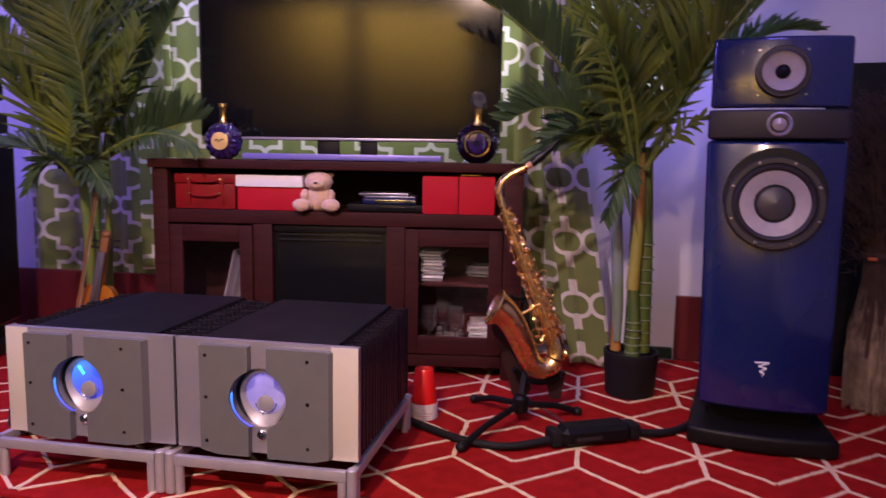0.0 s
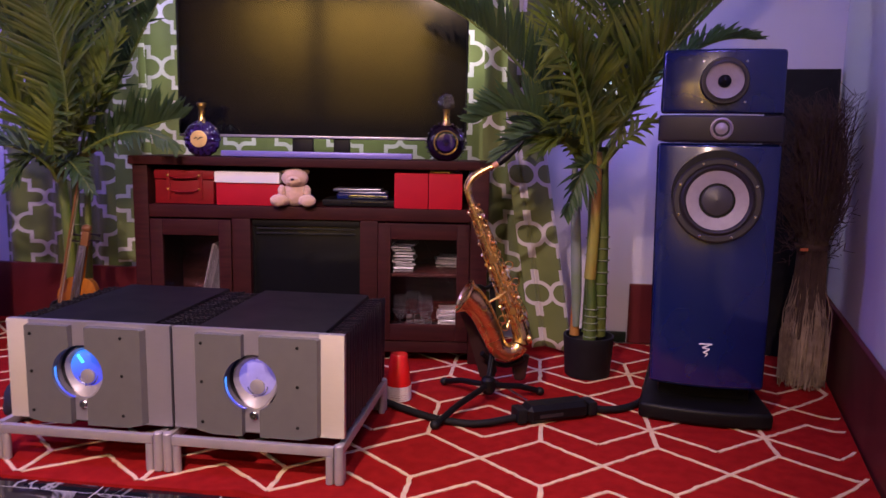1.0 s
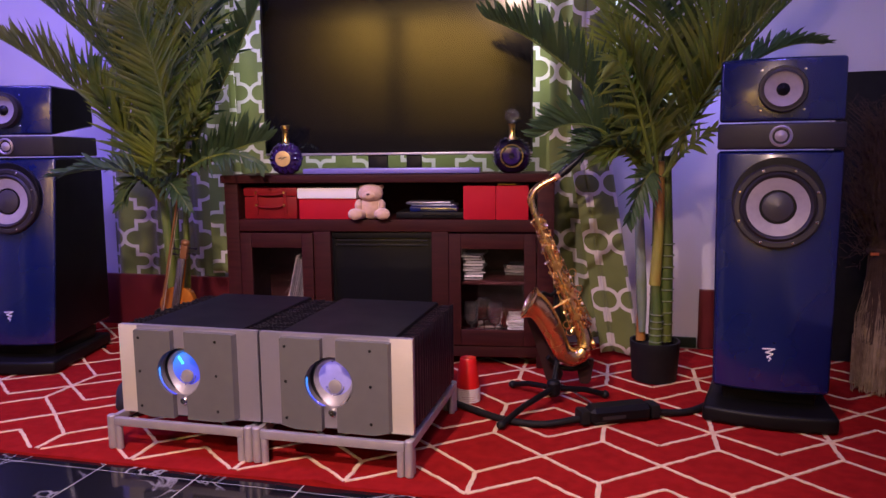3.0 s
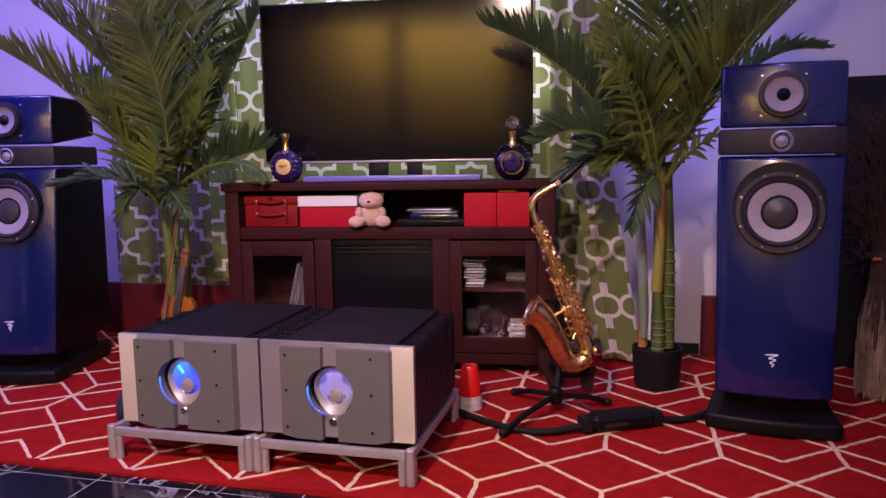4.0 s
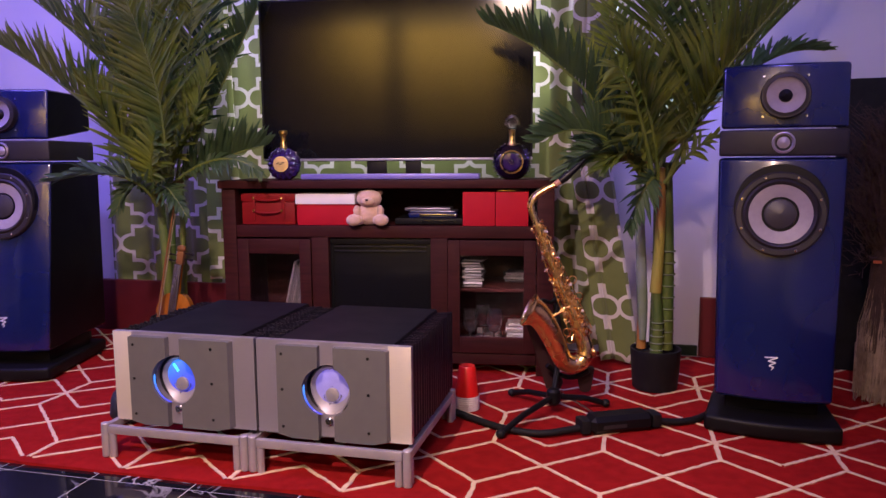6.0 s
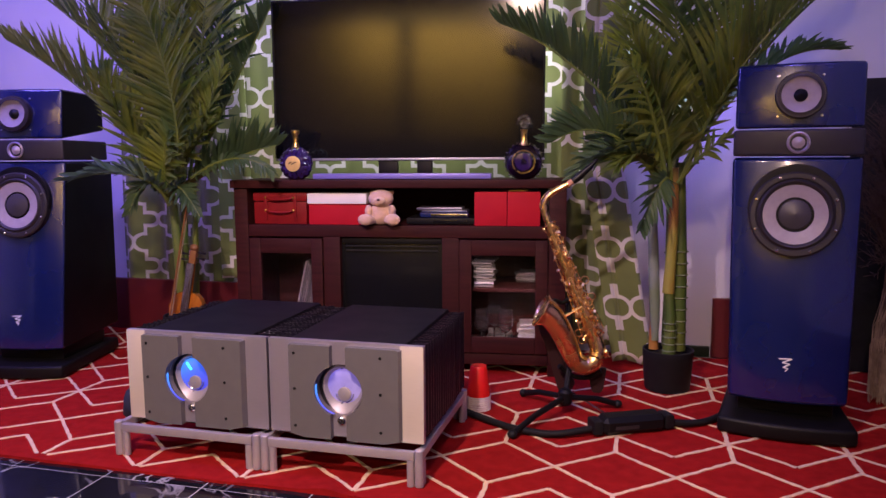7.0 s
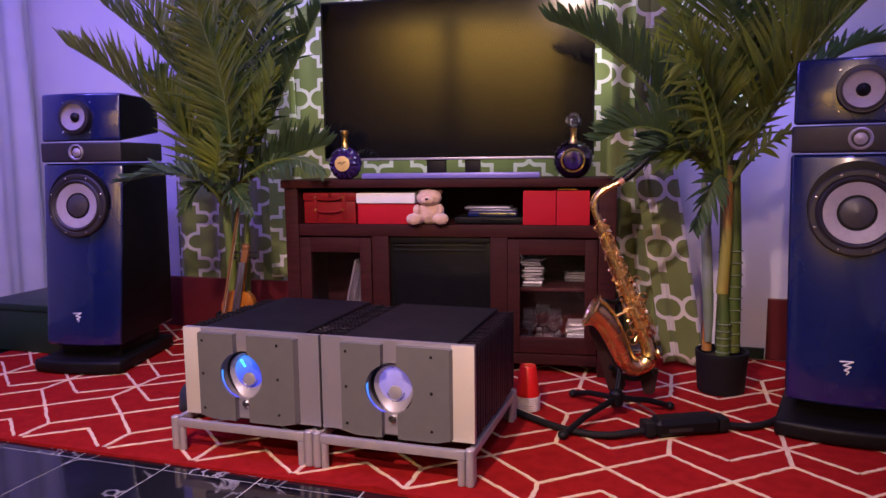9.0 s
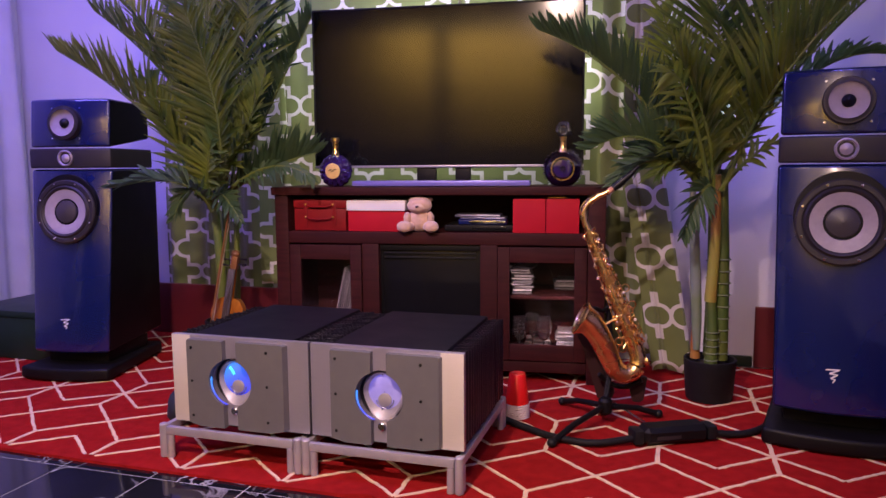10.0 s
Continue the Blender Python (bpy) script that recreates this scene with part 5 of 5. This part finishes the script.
palm = thing("palm_plant", "potted areca palm with arching fronds beside the console", "potted plant", pose(0, 0, 0), "pair of palms")
plant_pot(palm, -1.45, 2.86, 0.10, 0.12, 0.20)
cane(palm, (-1.47, 2.84, 0.17), (-1.49, 2.80, 0.90), 0.026, M["stem"], 0)
cane(palm, (-1.42, 2.86, 0.17), (-1.38, 2.82, 0.86), 0.018, M["stem"], 0)
cane(palm, (-1.49, 2.88, 0.17), (-1.46, 2.88, 0.95), 0.022, M["cane"], 5)
for i, (b, c, t, L, n, f, vee, dr) in enumerate((
        ((-1.44, 2.72, 0.80), (-1.682, 2.62, 1.167), (-2.12, 2.62, 1.47), 0.30, 42, (0.35, -0.35, 1), 77, 0.08),
        ((-1.47, 2.82, 0.85), (-1.62, 2.80, 1.27), (-2.055, 2.80, 1.686), 0.30, 42, (0.4, -0.3, 1), 68, 0.08),
        ((-1.46, 2.78, 0.85), (-1.60, 2.74, 1.32), (-1.88, 2.70, 1.75), 0.30, 42, (0.4, -0.5, 0.8), 50, 0.10),
        ((-1.40, 2.70, 0.82), (-1.345, 2.60, 1.18), (-1.43, 2.52, 1.60), 0.26, 44, (0, -1, 0.25), 24, 0.10),
        ((-1.44, 2.78, 0.86), (-1.42, 2.75, 1.38), (-1.55, 2.72, 1.86), 0.30, 44, (0, -1, 0.2), 22, 0.10),
        ((-1.42, 2.80, 0.86), (-1.30, 2.78, 1.38), (-1.22, 2.72, 1.82), 0.28, 42, (0, -1, 0.2), 22, 0.10),
        ((-1.40, 2.86, 0.88), (-1.184, 2.85, 1.26), (-0.985, 2.84, 1.62), 0.25, 40, (-0.5, -0.2, 1), 55, 0.10),
        ((-1.41, 2.72, 0.80), (-1.134, 2.70, 0.938), (-0.92, 2.68, 1.00), 0.20, 34, (-0.1, -0.15, 1), 75, 0.02),
        ((-1.40, 2.70, 0.80), (-1.13, 2.65, 0.94), (-0.915, 2.62, 0.885), 0.08, 26, (0, -0.6, 0.8), 15, 0.50),
        ((-1.42, 2.66, 0.74), (-1.50, 2.52, 0.875), (-1.788, 2.46, 0.855), 0.16, 28, (0, -0.3, 1), 45, 0.30),
        ((-1.43, 2.68, 0.78), (-1.40, 2.60, 0.92), (-1.33, 2.52, 1.06), 0.20, 30, (0, -1, 0.3), 25, 0.15),
        ((-1.43, 2.70, 0.80), (-1.55, 2.66, 1.02), (-1.66, 2.60, 1.32), 0.26, 36, (0.3, -0.6, 0.6), 45, 0.10),
        ((-1.42, 2.72, 0.82), (-1.27, 2.68, 1.06), (-1.12, 2.62, 1.33), 0.24, 36, (-0.2, -0.8, 0.5), 35, 0.10),
        ((-1.45, 2.88, 0.85), (-1.50, 2.90, 1.40), (-1.66, 2.90, 1.90), 0.32, 42, (0, -1, 0.2), 25, 0.10),
        ((-1.44, 2.90, 0.85), (-1.32, 2.92, 1.40), (-1.16, 2.90, 1.85), 0.28, 42, (0, -1, 0.2), 25, 0.10),
        ((-1.42, 2.70, 0.76), (-1.36, 2.64, 0.82), (-1.24, 2.58, 0.70), 0.10, 18, (0, -0.6, 0.8), 30, 0.25),
        ((-1.43, 2.68, 0.76), (-1.48, 2.60, 0.84), (-1.54, 2.54, 0.72), 0.10, 18, (0, -0.6, 0.8), 30, 0.25),
        ((-1.42, 2.70, 0.80), (-1.30, 2.66, 0.98), (-1.16, 2.62, 1.10), 0.20, 32, (-0.1, -0.7, 0.7), 40, 0.12))):
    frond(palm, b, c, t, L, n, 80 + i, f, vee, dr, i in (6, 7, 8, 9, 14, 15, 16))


# ---- saxophone ----
def saxophone():
    SY = 2.30
    s = thing("saxophone", "gold lacquered alto saxophone resting on a floor stand", "saxophone", pose(0, 0, 0))
    body_line = smooth_line([(0.240, SY, 0.735), (0.285, SY, 0.62), (0.333, SY, 0.50), (0.388, SY, 0.37), (0.432, SY, 0.265)], 6)
    body = part("body", tube(body_line, [0.013 + 0.016 * i / (len(body_line) - 1) for i in range(len(body_line))], 20), M["brass"], s)
    bow_line = smooth_line([(0.431, SY, 0.268), (0.440, SY - 0.004, 0.225), (0.425, SY - 0.012, 0.188), (0.392, SY - 0.02, 0.175), (0.358, SY - 0.028, 0.195), (0.338, SY - 0.034, 0.235)], 5)
    part("bow", tube(bow_line, [0.029 + 0.008 * i / (len(bow_line) - 1) for i in range(len(bow_line))], 20), M["brass"], s)
    bell_line = smooth_line([(0.339, SY - 0.034, 0.233), (0.315, SY - 0.042, 0.285), (0.290, SY - 0.05, 0.333), (0.262, SY - 0.056, 0.370), (0.232, SY - 0.060, 0.388)], 5)
    rad = [0.037 + 0.012 * (i / (len(bell_line) - 1)) + 0.012 * (i / (len(bell_line) - 1)) ** 6 for i in range(len(bell_line))]
    bell = tube(bell_line, rad, 28)
    part("bell", bell, M["brass"], s)
    d = (Vector(bell_line[-1]) - Vector(bell_line[-3])).normalized()
    rim_m = Matrix.Translation(bell_line[-1]) @ d.to_track_quat("Z", "Y").to_matrix().to_4x4()
    part("bell_rim", moved(lathe([(0.058, -0.003), (0.064, 0.0), (0.064, 0.005), (0.057, 0.007), (0.048, 0.001), (0.040, -0.014)], 32, False), rim_m), M["brass"], s)
    part("bell_throat", moved(lathe([(0.043, -0.012), (0.03, -0.013), (0.02, -0.014)], 32, True), rim_m @ pose(0, 0, 0.0)), M["ebony"], s)
    neck = smooth_line([(0.240, SY, 0.735), (0.236, SY, 0.765), (0.247, SY, 0.795), (0.275, SY, 0.820), (0.325, SY, 0.846)], 5)
    part("neck", tube(neck, [0.013 - 0.004 * i / (len(neck) - 1) for i in range(len(neck))], 16), M["brass"], s)
    part("neck_cork", tube([(0.322, SY, 0.845), (0.345, SY, 0.860)], 0.0105, 14), M["cork"], s)
    mp = part("mouthpiece", tube([(0.338, SY, 0.855), (0.36, SY, 0.872), (0.40, SY, 0.908), (0.425, SY, 0.935)], [0.013, 0.014, 0.011, 0.004], 16), M["mouthpiece"], s)
    part("ligature", tube([(0.352, SY, 0.866), (0.372, SY, 0.883)], 0.0152, 14), M["screw"], mp)
    for px in (0.352, 0.366):
        part("ligature_screw", ball((px, SY - 0.006, px * 0.85 + 0.581), 0.004, None, 8), M["chrome"], mp)
    part("octave_key", tube(smooth_line([(0.240, SY - 0.012, 0.72), (0.222, SY - 0.014, 0.765), (0.238, SY - 0.014, 0.808), (0.285, SY - 0.010, 0.838)]), 0.0026, 6), M["brass"], s)
    rnd = random.Random(4)
    a, b = Vector((0.240, SY, 0.735)), Vector((0.432, SY, 0.265))
    along = (b - a).normalized()
    out = Vector((along.z, 0, -along.x))
    # key cups on the stack, then rods, posts and levers down the tube
    for k in range(15):
        f = 0.10 + 0.84 * k / 14
        p = a.lerp(b, f)
        r = 0.008 + 0.008 * f
        off = Vector((0, -0.020 - 0.012 * f, 0)) - out * (0.010 + 0.016 * f) * (-1 if k % 4 == 3 else 1)
        n = (Vector((0.25 * rnd.uniform(-1, 1), -1, 0.3 * rnd.uniform(-1, 1))) - out * 0.9).normalized()
        mm = Matrix.Translation(p + off) @ n.to_track_quat("Z", "Y").to_matrix().to_4x4()
        part("key_cup", moved(lathe([(r * 0.9, -0.006), (r, -0.002), (r, 0.002), (r * 0.85, 0.003), (r * 0.5, 0.0010), (r * 0.3, 0.003), (0.001, 0.003)], 18, False), mm), M["brass"], s)
    for o, y in ((-0.020, -0.030), (-0.008, -0.034), (0.012, -0.030), (0.026, -0.016), (-0.030, -0.012)):
        q0, q1 = a.lerp(b, 0.10) + out * o * 0.7 + Vector((0, y * 0.8, 0)), a.lerp(b, 0.93) + out * o * 1.5 + Vector((0, y * 1.3, 0))
        part("key_rod", tube([q0, q1], 0.0021, 6), M["brass"], s)
    for k in range(26):
        f = 0.08 + 0.88 * k / 25
        p = a.lerp(b, f)
        sd = 1 if k % 3 == 0 else -1
        q = p + out * sd * (0.020 + 0.022 * f) + Vector((0, -0.020, 0))
        part("key_post", tube([p + Vector((0, -0.010, 0)) + out * sd * 0.010, p.lerp(q, 0.7) + along * 0.003, q + along * rnd.uniform(-0.010, 0.016)], [0.0032, 0.0024, 0.0030], 6), M["brass"], s)
        if k % 6 == 2:
            part("key_pearl", ball(q, (0.0055, 0.004, 0.0055), None, 10), M["cupwhite"], s)
    for k in range(34):
        f = 0.07 + 0.86 * k / 33
        sd = 1 if k % 3 == 1 else -1
        p = a.lerp(b, f) + out * sd * rnd.uniform(0.016, 0.026 + 0.014 * f) + Vector((0, rnd.uniform(-0.030, -0.014), 0))
        n = Vector((rnd.uniform(-1, 1), -1.2, rnd.uniform(-0.8, 0.8))).normalized()
        mm = Matrix.Translation(p) @ n.to_track_quat("Z", "Y").to_matrix().to_4x4()
        r = rnd.uniform(0.0045, 0.0085)
        part("key_touch", moved(lathe([(r, -0.003), (r * 1.08, 0.0), (r * 0.8, 0.003), (0.001, 0.0022)], 12, False), mm), M["brass"], s)
        if k % 2:
            e = p + along * rnd.uniform(0.014, 0.032) - out * sd * rnd.uniform(0.002, 0.012)
            part("key_arm", tube([p, p.lerp(e, 0.5) + Vector((0, -0.004, 0)), e], [0.0022, 0.0018, 0.0024], 6), M["brass"], s)
    part("bell_brace", tube([Vector((0.285, SY - 0.050, 0.345)), a.lerp(b, 0.72) + Vector((0, -0.02, 0))], 0.005, 8), M["brass"], s)
    p = a.lerp(b, 0.70) - out * 0.030 + Vector((0, -0.034, 0))
    part("brace_ring", tube([p + 0.014 * Vector((math.cos(t), 0, math.sin(t))) for t in [2 * math.pi * i / 16 for i in range(17)]], 0.0030, 6), M["brass"], s)
    for f, sd in ((0.55, -1), (0.68, -1), (0.90, 1), (0.96, 1)):
        p = a.lerp(b, f) + out * sd * 0.046
        bm = bmesh.new()
        tube([p + 0.014 * Vector((math.cos(t), -0.3, math.sin(t))) for t in [2 * math.pi * i / 12 for i in range(13)]], 0.0022, 6, bm)
        part("key_guard", bm, M["brass"], s)
    pk = part("low_key", moved(lathe([(0.017, -0.008), (0.020, 0.0), (0.020, 0.006), (0.008, 0.010)], 20), Matrix.Translation((0.468, SY - 0.01, 0.225)) @ pose(0, 0, 0, 0, 70, 0)), M["brass"], s)


saxophone()


def sax_stand():
    s = thing("saxophone_stand", "black folding tripod stand holding the saxophone", "instrument stand", pose(0, 0, 0))
    hub = (0.322, 2.24, 0.065)
    part("hub", moved(lathe([(0.018, -0.03), (0.026, -0.02), (0.026, 0.02), (0.018, 0.03)], 20), pose(*hub)), M["black"], s)
    for x, y in ((0.138, 1.975), (0.165, 2.42), (0.52, 2.33)):
        leg = part("leg", tube([hub, (hub[0] * 0.4 + x * 0.6, hub[1] * 0.4 + y * 0.6, 0.045), (x, y, 0.015)], 0.011, 10), M["black"], s)
        part("rubber_tip", ball((x, y, 0.0162), (0.017, 0.017, 0.015), None, 12), M["rubber"], leg)
    part("post", tube([hub, (0.345, 2.34, 0.20), (0.335, 2.372, 0.42)], 0.011, 10), M["black"], s)
    for dy in (0.0, 0.016):
        part("chrome_rod", tube([(0.345, 2.300 + dy, 0.062), (0.465, 2.215 + dy, 0.014)], 0.0026, 6), M["chrome"], s)
    part("cradle", tube(smooth_line([(0.300, 2.30, 0.165), (0.345, 2.32, 0.125), (0.40, 2.31, 0.120), (0.455, 2.30, 0.150)]), 0.010, 10), M["black"], s)
    part("support_arm", prism([(0.200, 0.340), (0.242, 0.322), (0.285, 0.235), (0.362, 0.085), (0.350, 0.055), (0.298, 0.055), (0.285, 0.10), (0.245, 0.235)], 2.352, 2.378), M["standbrown"], s, "dark brown moulded support arm")
    part("support_foot", prism([(0.405, 0.150), (0.478, 0.150), (0.466, 0.062), (0.452, 0.052), (0.425, 0.055)], 2.335, 2.362), M["standbrown"], s, "dark brown moulded support")
    part("yoke", tube(smooth_line([(0.345, 2.36, 0.42), (0.31, 2.33, 0.40), (0.275, 2.31, 0.41), (0.24, 2.29, 0.36)]), 0.008, 8), M["black"], s)


sax_stand()


# ---- violin beside the palm ----
def violin():
    m = pose(-1.435, 2.72, 0.001, 0, 0, 0) @ pose(0, 0, 0, -6, 8, 0) @ Matrix.Diagonal((1.32, 1.05, 0.94, 1))
    v = thing("violin", "amber varnished violin standing upright beside the palm", "violin", m)
    bm = bmesh.new()
    top, bot = [], []
    N = 64
    for i in range(N):
        t = 2 * math.pi * i / N
        zz = -math.cos(t)
        w = 0.082 + 0.018 * -zz - 0.030 * math.exp(-((zz - 0.1) / 0.28) ** 2)
        x = w * (abs(math.sin(t)) ** 0.55) * (1 if math.sin(t) > 0 else -1)
        top.append(bm.verts.new((x, -0.018, 0.18 + 0.175 * zz)))
        bot.append(bm.verts.new((x, 0.018, 0.18 + 0.175 * zz)))
    for i in range(N):
        bm.faces.new((top[i], top[(i + 1) % N], bot[(i + 1) % N], bot[i]))
    for ring, y in ((top, -0.028), (bot, 0.028)):
        mid = [bm.verts.new((q.co.x * 0.6, y * 0.93, 0.18 + (q.co.z - 0.18) * 0.75)) for q in ring]
        for i in range(N):
            bm.faces.new((ring[i], ring[(i + 1) % N], mid[(i + 1) % N], mid[i]))
        bm.faces.new(mid)
    bmesh.ops.recalc_face_normals(bm, faces=bm.faces[:])
    part("body", bm, M["violin"], v)
    part("neck", tube([(0, -0.012, 0.345), (0, -0.016, 0.50)], [0.014, 0.011], 12), M["violin"], v)
    part("fingerboard", moved(box(-0.013, 0.013, -0.006, 0.004, 0.22, 0.50, 0.002), pose(0, -0.034, 0)), M["fingerboard"], v)
    part("pegbox", box(-0.012, 0.012, -0.028, 0.0, 0.50, 0.565, 0.004), M["bowwood"], v)
    part("scroll", ball((0, -0.018, 0.578), (0.016, 0.018, 0.018), None, 12), M["bowwood"], v)
    for k in range(4):
        sg = 1 if k % 2 else -1
        part("peg", tube([(0, -0.014, 0.512 + 0.014 * k), (sg * 0.030, -0.014, 0.514 + 0.014 * k), (sg * 0.042, -0.014, 0.514 + 0.014 * k)], [0.003, 0.004, 0.007], 8), M["ebony"], v)
    for k in range(4):
        x = -0.009 + 0.006 * k
        part("string", tube([(x, -0.046, 0.12), (x * 0.7, -0.040, 0.50)], 0.0007, 4), M["chrome"], v)
    part("tailpiece", box(-0.018, 0.018, -0.046, -0.036, 0.02, 0.12, 0.004), M["ebony"], v)
    part("bridge", box(-0.02, 0.02, -0.044, -0.028, 0.13, 0.135, 0.001), M["cork"], v)
    b = thing("violin_bow", "slim brown violin bow leaning upright on the palm", "bow", pose(0, 0, 0))
    part("stick", tube([(-1.49, 2.66, 0.012), (-1.415, 2.68, 0.42), (-1.345, 2.70, 0.80)], [0.0055, 0.005, 0.004], 8), M["bowwood"], b)
    part("hair", tube([(-1.478, 2.655, 0.03), (-1.333, 2.695, 0.79)], 0.0022, 6), M["straw"], b)
    part("bow_tip", tube([(-1.347, 2.70, 0.80), (-1.331, 2.694, 0.785)], [0.005, 0.003], 6), M["logo"], b)
    part("frog", box(-1.492, -1.472, 2.651, 2.664, 0.02, 0.06, 0.002), M["ebony"], b)


violin()


# ---- cups, cable and power block ----
cups = thing("cup_stack", "stack of upturned red plastic cups with white rims", "plastic cups", pose(0.000, 2.255, 0.002))
part("cup", moved(lathe([(0.045, 0.055), (0.0445, 0.060), (0.031, 0.165), (0.029, 0.168), (0.001, 0.166)], 32, False), pose(0, 0, 0)), M["cup"], cups)
for k in range(7):
    part("cup_rim", lathe([(0.043, 0.001 + 0.0078 * k), (0.0465, 0.002 + 0.0078 * k), (0.0465, 0.006 + 0.0078 * k), (0.0432, 0.0075 + 0.0078 * k)], 28, False), M["cupwhite"], cups)

cab = thing("power_cable", "thick black braided power cable lying on the rug", "cable", pose(0, 0, 0))
part("cord", tube(smooth_line([(-0.06, 2.20, 0.014), (0.03, 2.12, 0.014), (0.15, 2.03, 0.014), (0.28, 2.00, 0.014), (0.42, 2.045, 0.024)], 10), 0.0125, 12), M["cable"], cab)
part("cord", tube(smooth_line([(0.66, 2.135, 0.024), (0.76, 2.16, 0.014), (0.83, 2.20, 0.014), (0.90, 2.29, 0.014), (0.93, 2.40, 0.014)], 10), 0.0125, 12), M["cable"], cab)
blk = thing("power_filter_block", "black faceted inline power filter block on the rug", "power filter", pose(0.542, 2.095, 0.002, 0, 0, 20))
part("shell", box(-0.115, 0.115, -0.042, 0.042, 0, 0.062, 0.016, seg=1), M["black"], blk, "", False)
for sg in (-1, 1):
    part("end_cap", box(sg * 0.132 - 0.018, sg * 0.132 + 0.018, -0.032, 0.032, 0.004, 0.054, 0.010, seg=2), M["rubber"], blk)
part("plate", box(-0.075, 0.01, -0.0435, -0.0425, 0.022, 0.034, 0), M["band"], blk)

bag = thing("cloth_bag", "small dark navy cloth bag slumped on the rug", "bag", pose(-1.20, 1.98, 0.002))
bm = ball((0, 0, 0.065), (0.06, 0.07, 0.066), None, 20)
for v in bm.verts:
    v.co += v.co.normalized() * 0.012 * noise.noise(v.co * 22)
    v.co.z = max(v.co.z, 0)
part("sack", bm, M["cloth"], bag)

# ---- corner: felt panel and dry grass bundle ----
fp = thing("felt_panel", "tall black felt covered panel leaning in the corner", "panel", ROOM @ pose(1.185, 3.10, 0.002, -2.5, 0, -6))
part("board", box(0, 0.29, 0, 0.04, 0, 1.27, 0.004), M["panel"], fp)


def grass_bundle():
    g = thing("dry_grass_bundle", "tied bundle of tall dry straw and dark twigs", "dried grass", pose(1.565, 2.50, 0.001))
    rnd = random.Random(9)
    bm = bmesh.new()
    for k in range(620):
        a, r = rnd.uniform(0, 6.28), 0.080 * math.sqrt(rnd.random())
        x, y = r * math.cos(a), r * math.sin(a)
        h = rnd.uniform(0.24, 0.46)
        j1, j2 = rnd.uniform(-.012, .012), rnd.uniform(-.02, .02)
        t0 = rnd.uniform(0.0, 0.05)
        tube([(x + j1, y, t0), (x * 1.03 + j2 * 0.5, y, h * 0.35), (x * 0.9 + j2, y, h * 0.7), (x * 0.6 + rnd.uniform(-.02, .02), y * 0.6, h)], [0.0014, 0.0022, 0.0018, 0.0007], 4, bm)
    part("straw", bm, M["straw"], g, "pale straw stalks")
    bm = bmesh.new()
    for k in range(640):
        a, r = rnd.uniform(0, 6.28), 0.05 * math.sqrt(rnd.random())
        x, y = r * math.cos(a), r * math.sin(a)
        h = rnd.uniform(0.75, 1.14)
        sp = rnd.uniform(1.0, 2.6)
        tube([(x * 1.3, y * 1.3, 0.20), (x * 1.0, y, 0.58), (min(x * sp + rnd.uniform(-.03, .03), 0.09), y * sp, h - 0.12), (min(x * sp * 1.6 + rnd.uniform(-.13, .12), 0.105), y * sp * 1.3 + rnd.uniform(-.06, .06), h)], [0.003, 0.0026, 0.0018, 0.0007], 4, bm)
        if k % 2 == 0:
            for j in range(5):
                p = Vector((min(x * sp + rnd.uniform(-.09, .10), 0.06), y * sp + rnd.uniform(-.06, .06), h - rnd.uniform(0, 0.30)))
                q = p + Vector((rnd.uniform(-.06, .045), rnd.uniform(-.05, .05), rnd.uniform(-.01, .06)))
                tube([p, q], [0.0016, 0.0006], 4, bm)
    part("brush", bm, M["twig"], g, "dark feathery twigs")
    part("tie", moved(lathe([(0.058, 0.545), (0.060, 0.55), (0.060, 0.562), (0.058, 0.567)], 24, False), pose(0, 0, 0)), M["twig"], g)
    part("tag", box(-0.075, -0.045, -0.062, -0.058, 0.545, 0.556, 0.001), M["tie"], g, "small orange tie")


grass_bundle()

# ---- far corner ----
cr = thing("storage_crate", "dark green plastic storage crate on the floor", "crate", ROOM @ pose(-3.12, 2.38, 0.0))
part("tub", box(0, 0.68, 0, 0.5, 0, 0.21, 0.012), M["crate"], cr)
part("lid", box(-0.008, 0.688, -0.008, 0.508, 0.211, 0.245, 0.008), M["crate"], cr)

# ---- marble tiles ----
TS, GAP, first = 0.333, 0.005, None
floor_ob = bpy.data.objects["floor"]
iu = math.floor((U0 + 0.92) / TS)
for i in range(iu, 9):
    u = -0.92 + i * TS
    for j in range(-1 if u > RU0 else -6, 14):     # past the rug's end the tiles run on to the wall
        v = 1.415 - j * TS
        ua, ub, va, vb = max(u, U0), min(u + TS, U1), max(v - TS, V0), min(v, V1)
        if ub - ua < 0.05 or vb - va < 0.05:
            continue
        full = ub - ua > TS - 0.001 and vb - va > TS - 0.001
        if full and first is not None:
            ob = new("tile", first)
        else:
            ob = link_mesh("tile", box(-(ub - ua) / 2 + GAP / 2, (ub - ua) / 2 - GAP / 2, -(vb - va) / 2 + GAP / 2, (vb - va) / 2 - GAP / 2, -0.022, -0.010, 0.0008, seg=1), M["marble"], False)
            if full:
                first = ob.data
        ob.parent = floor_ob
        ob.location = ((ua + ub) / 2, (va + vb) / 2, 0)
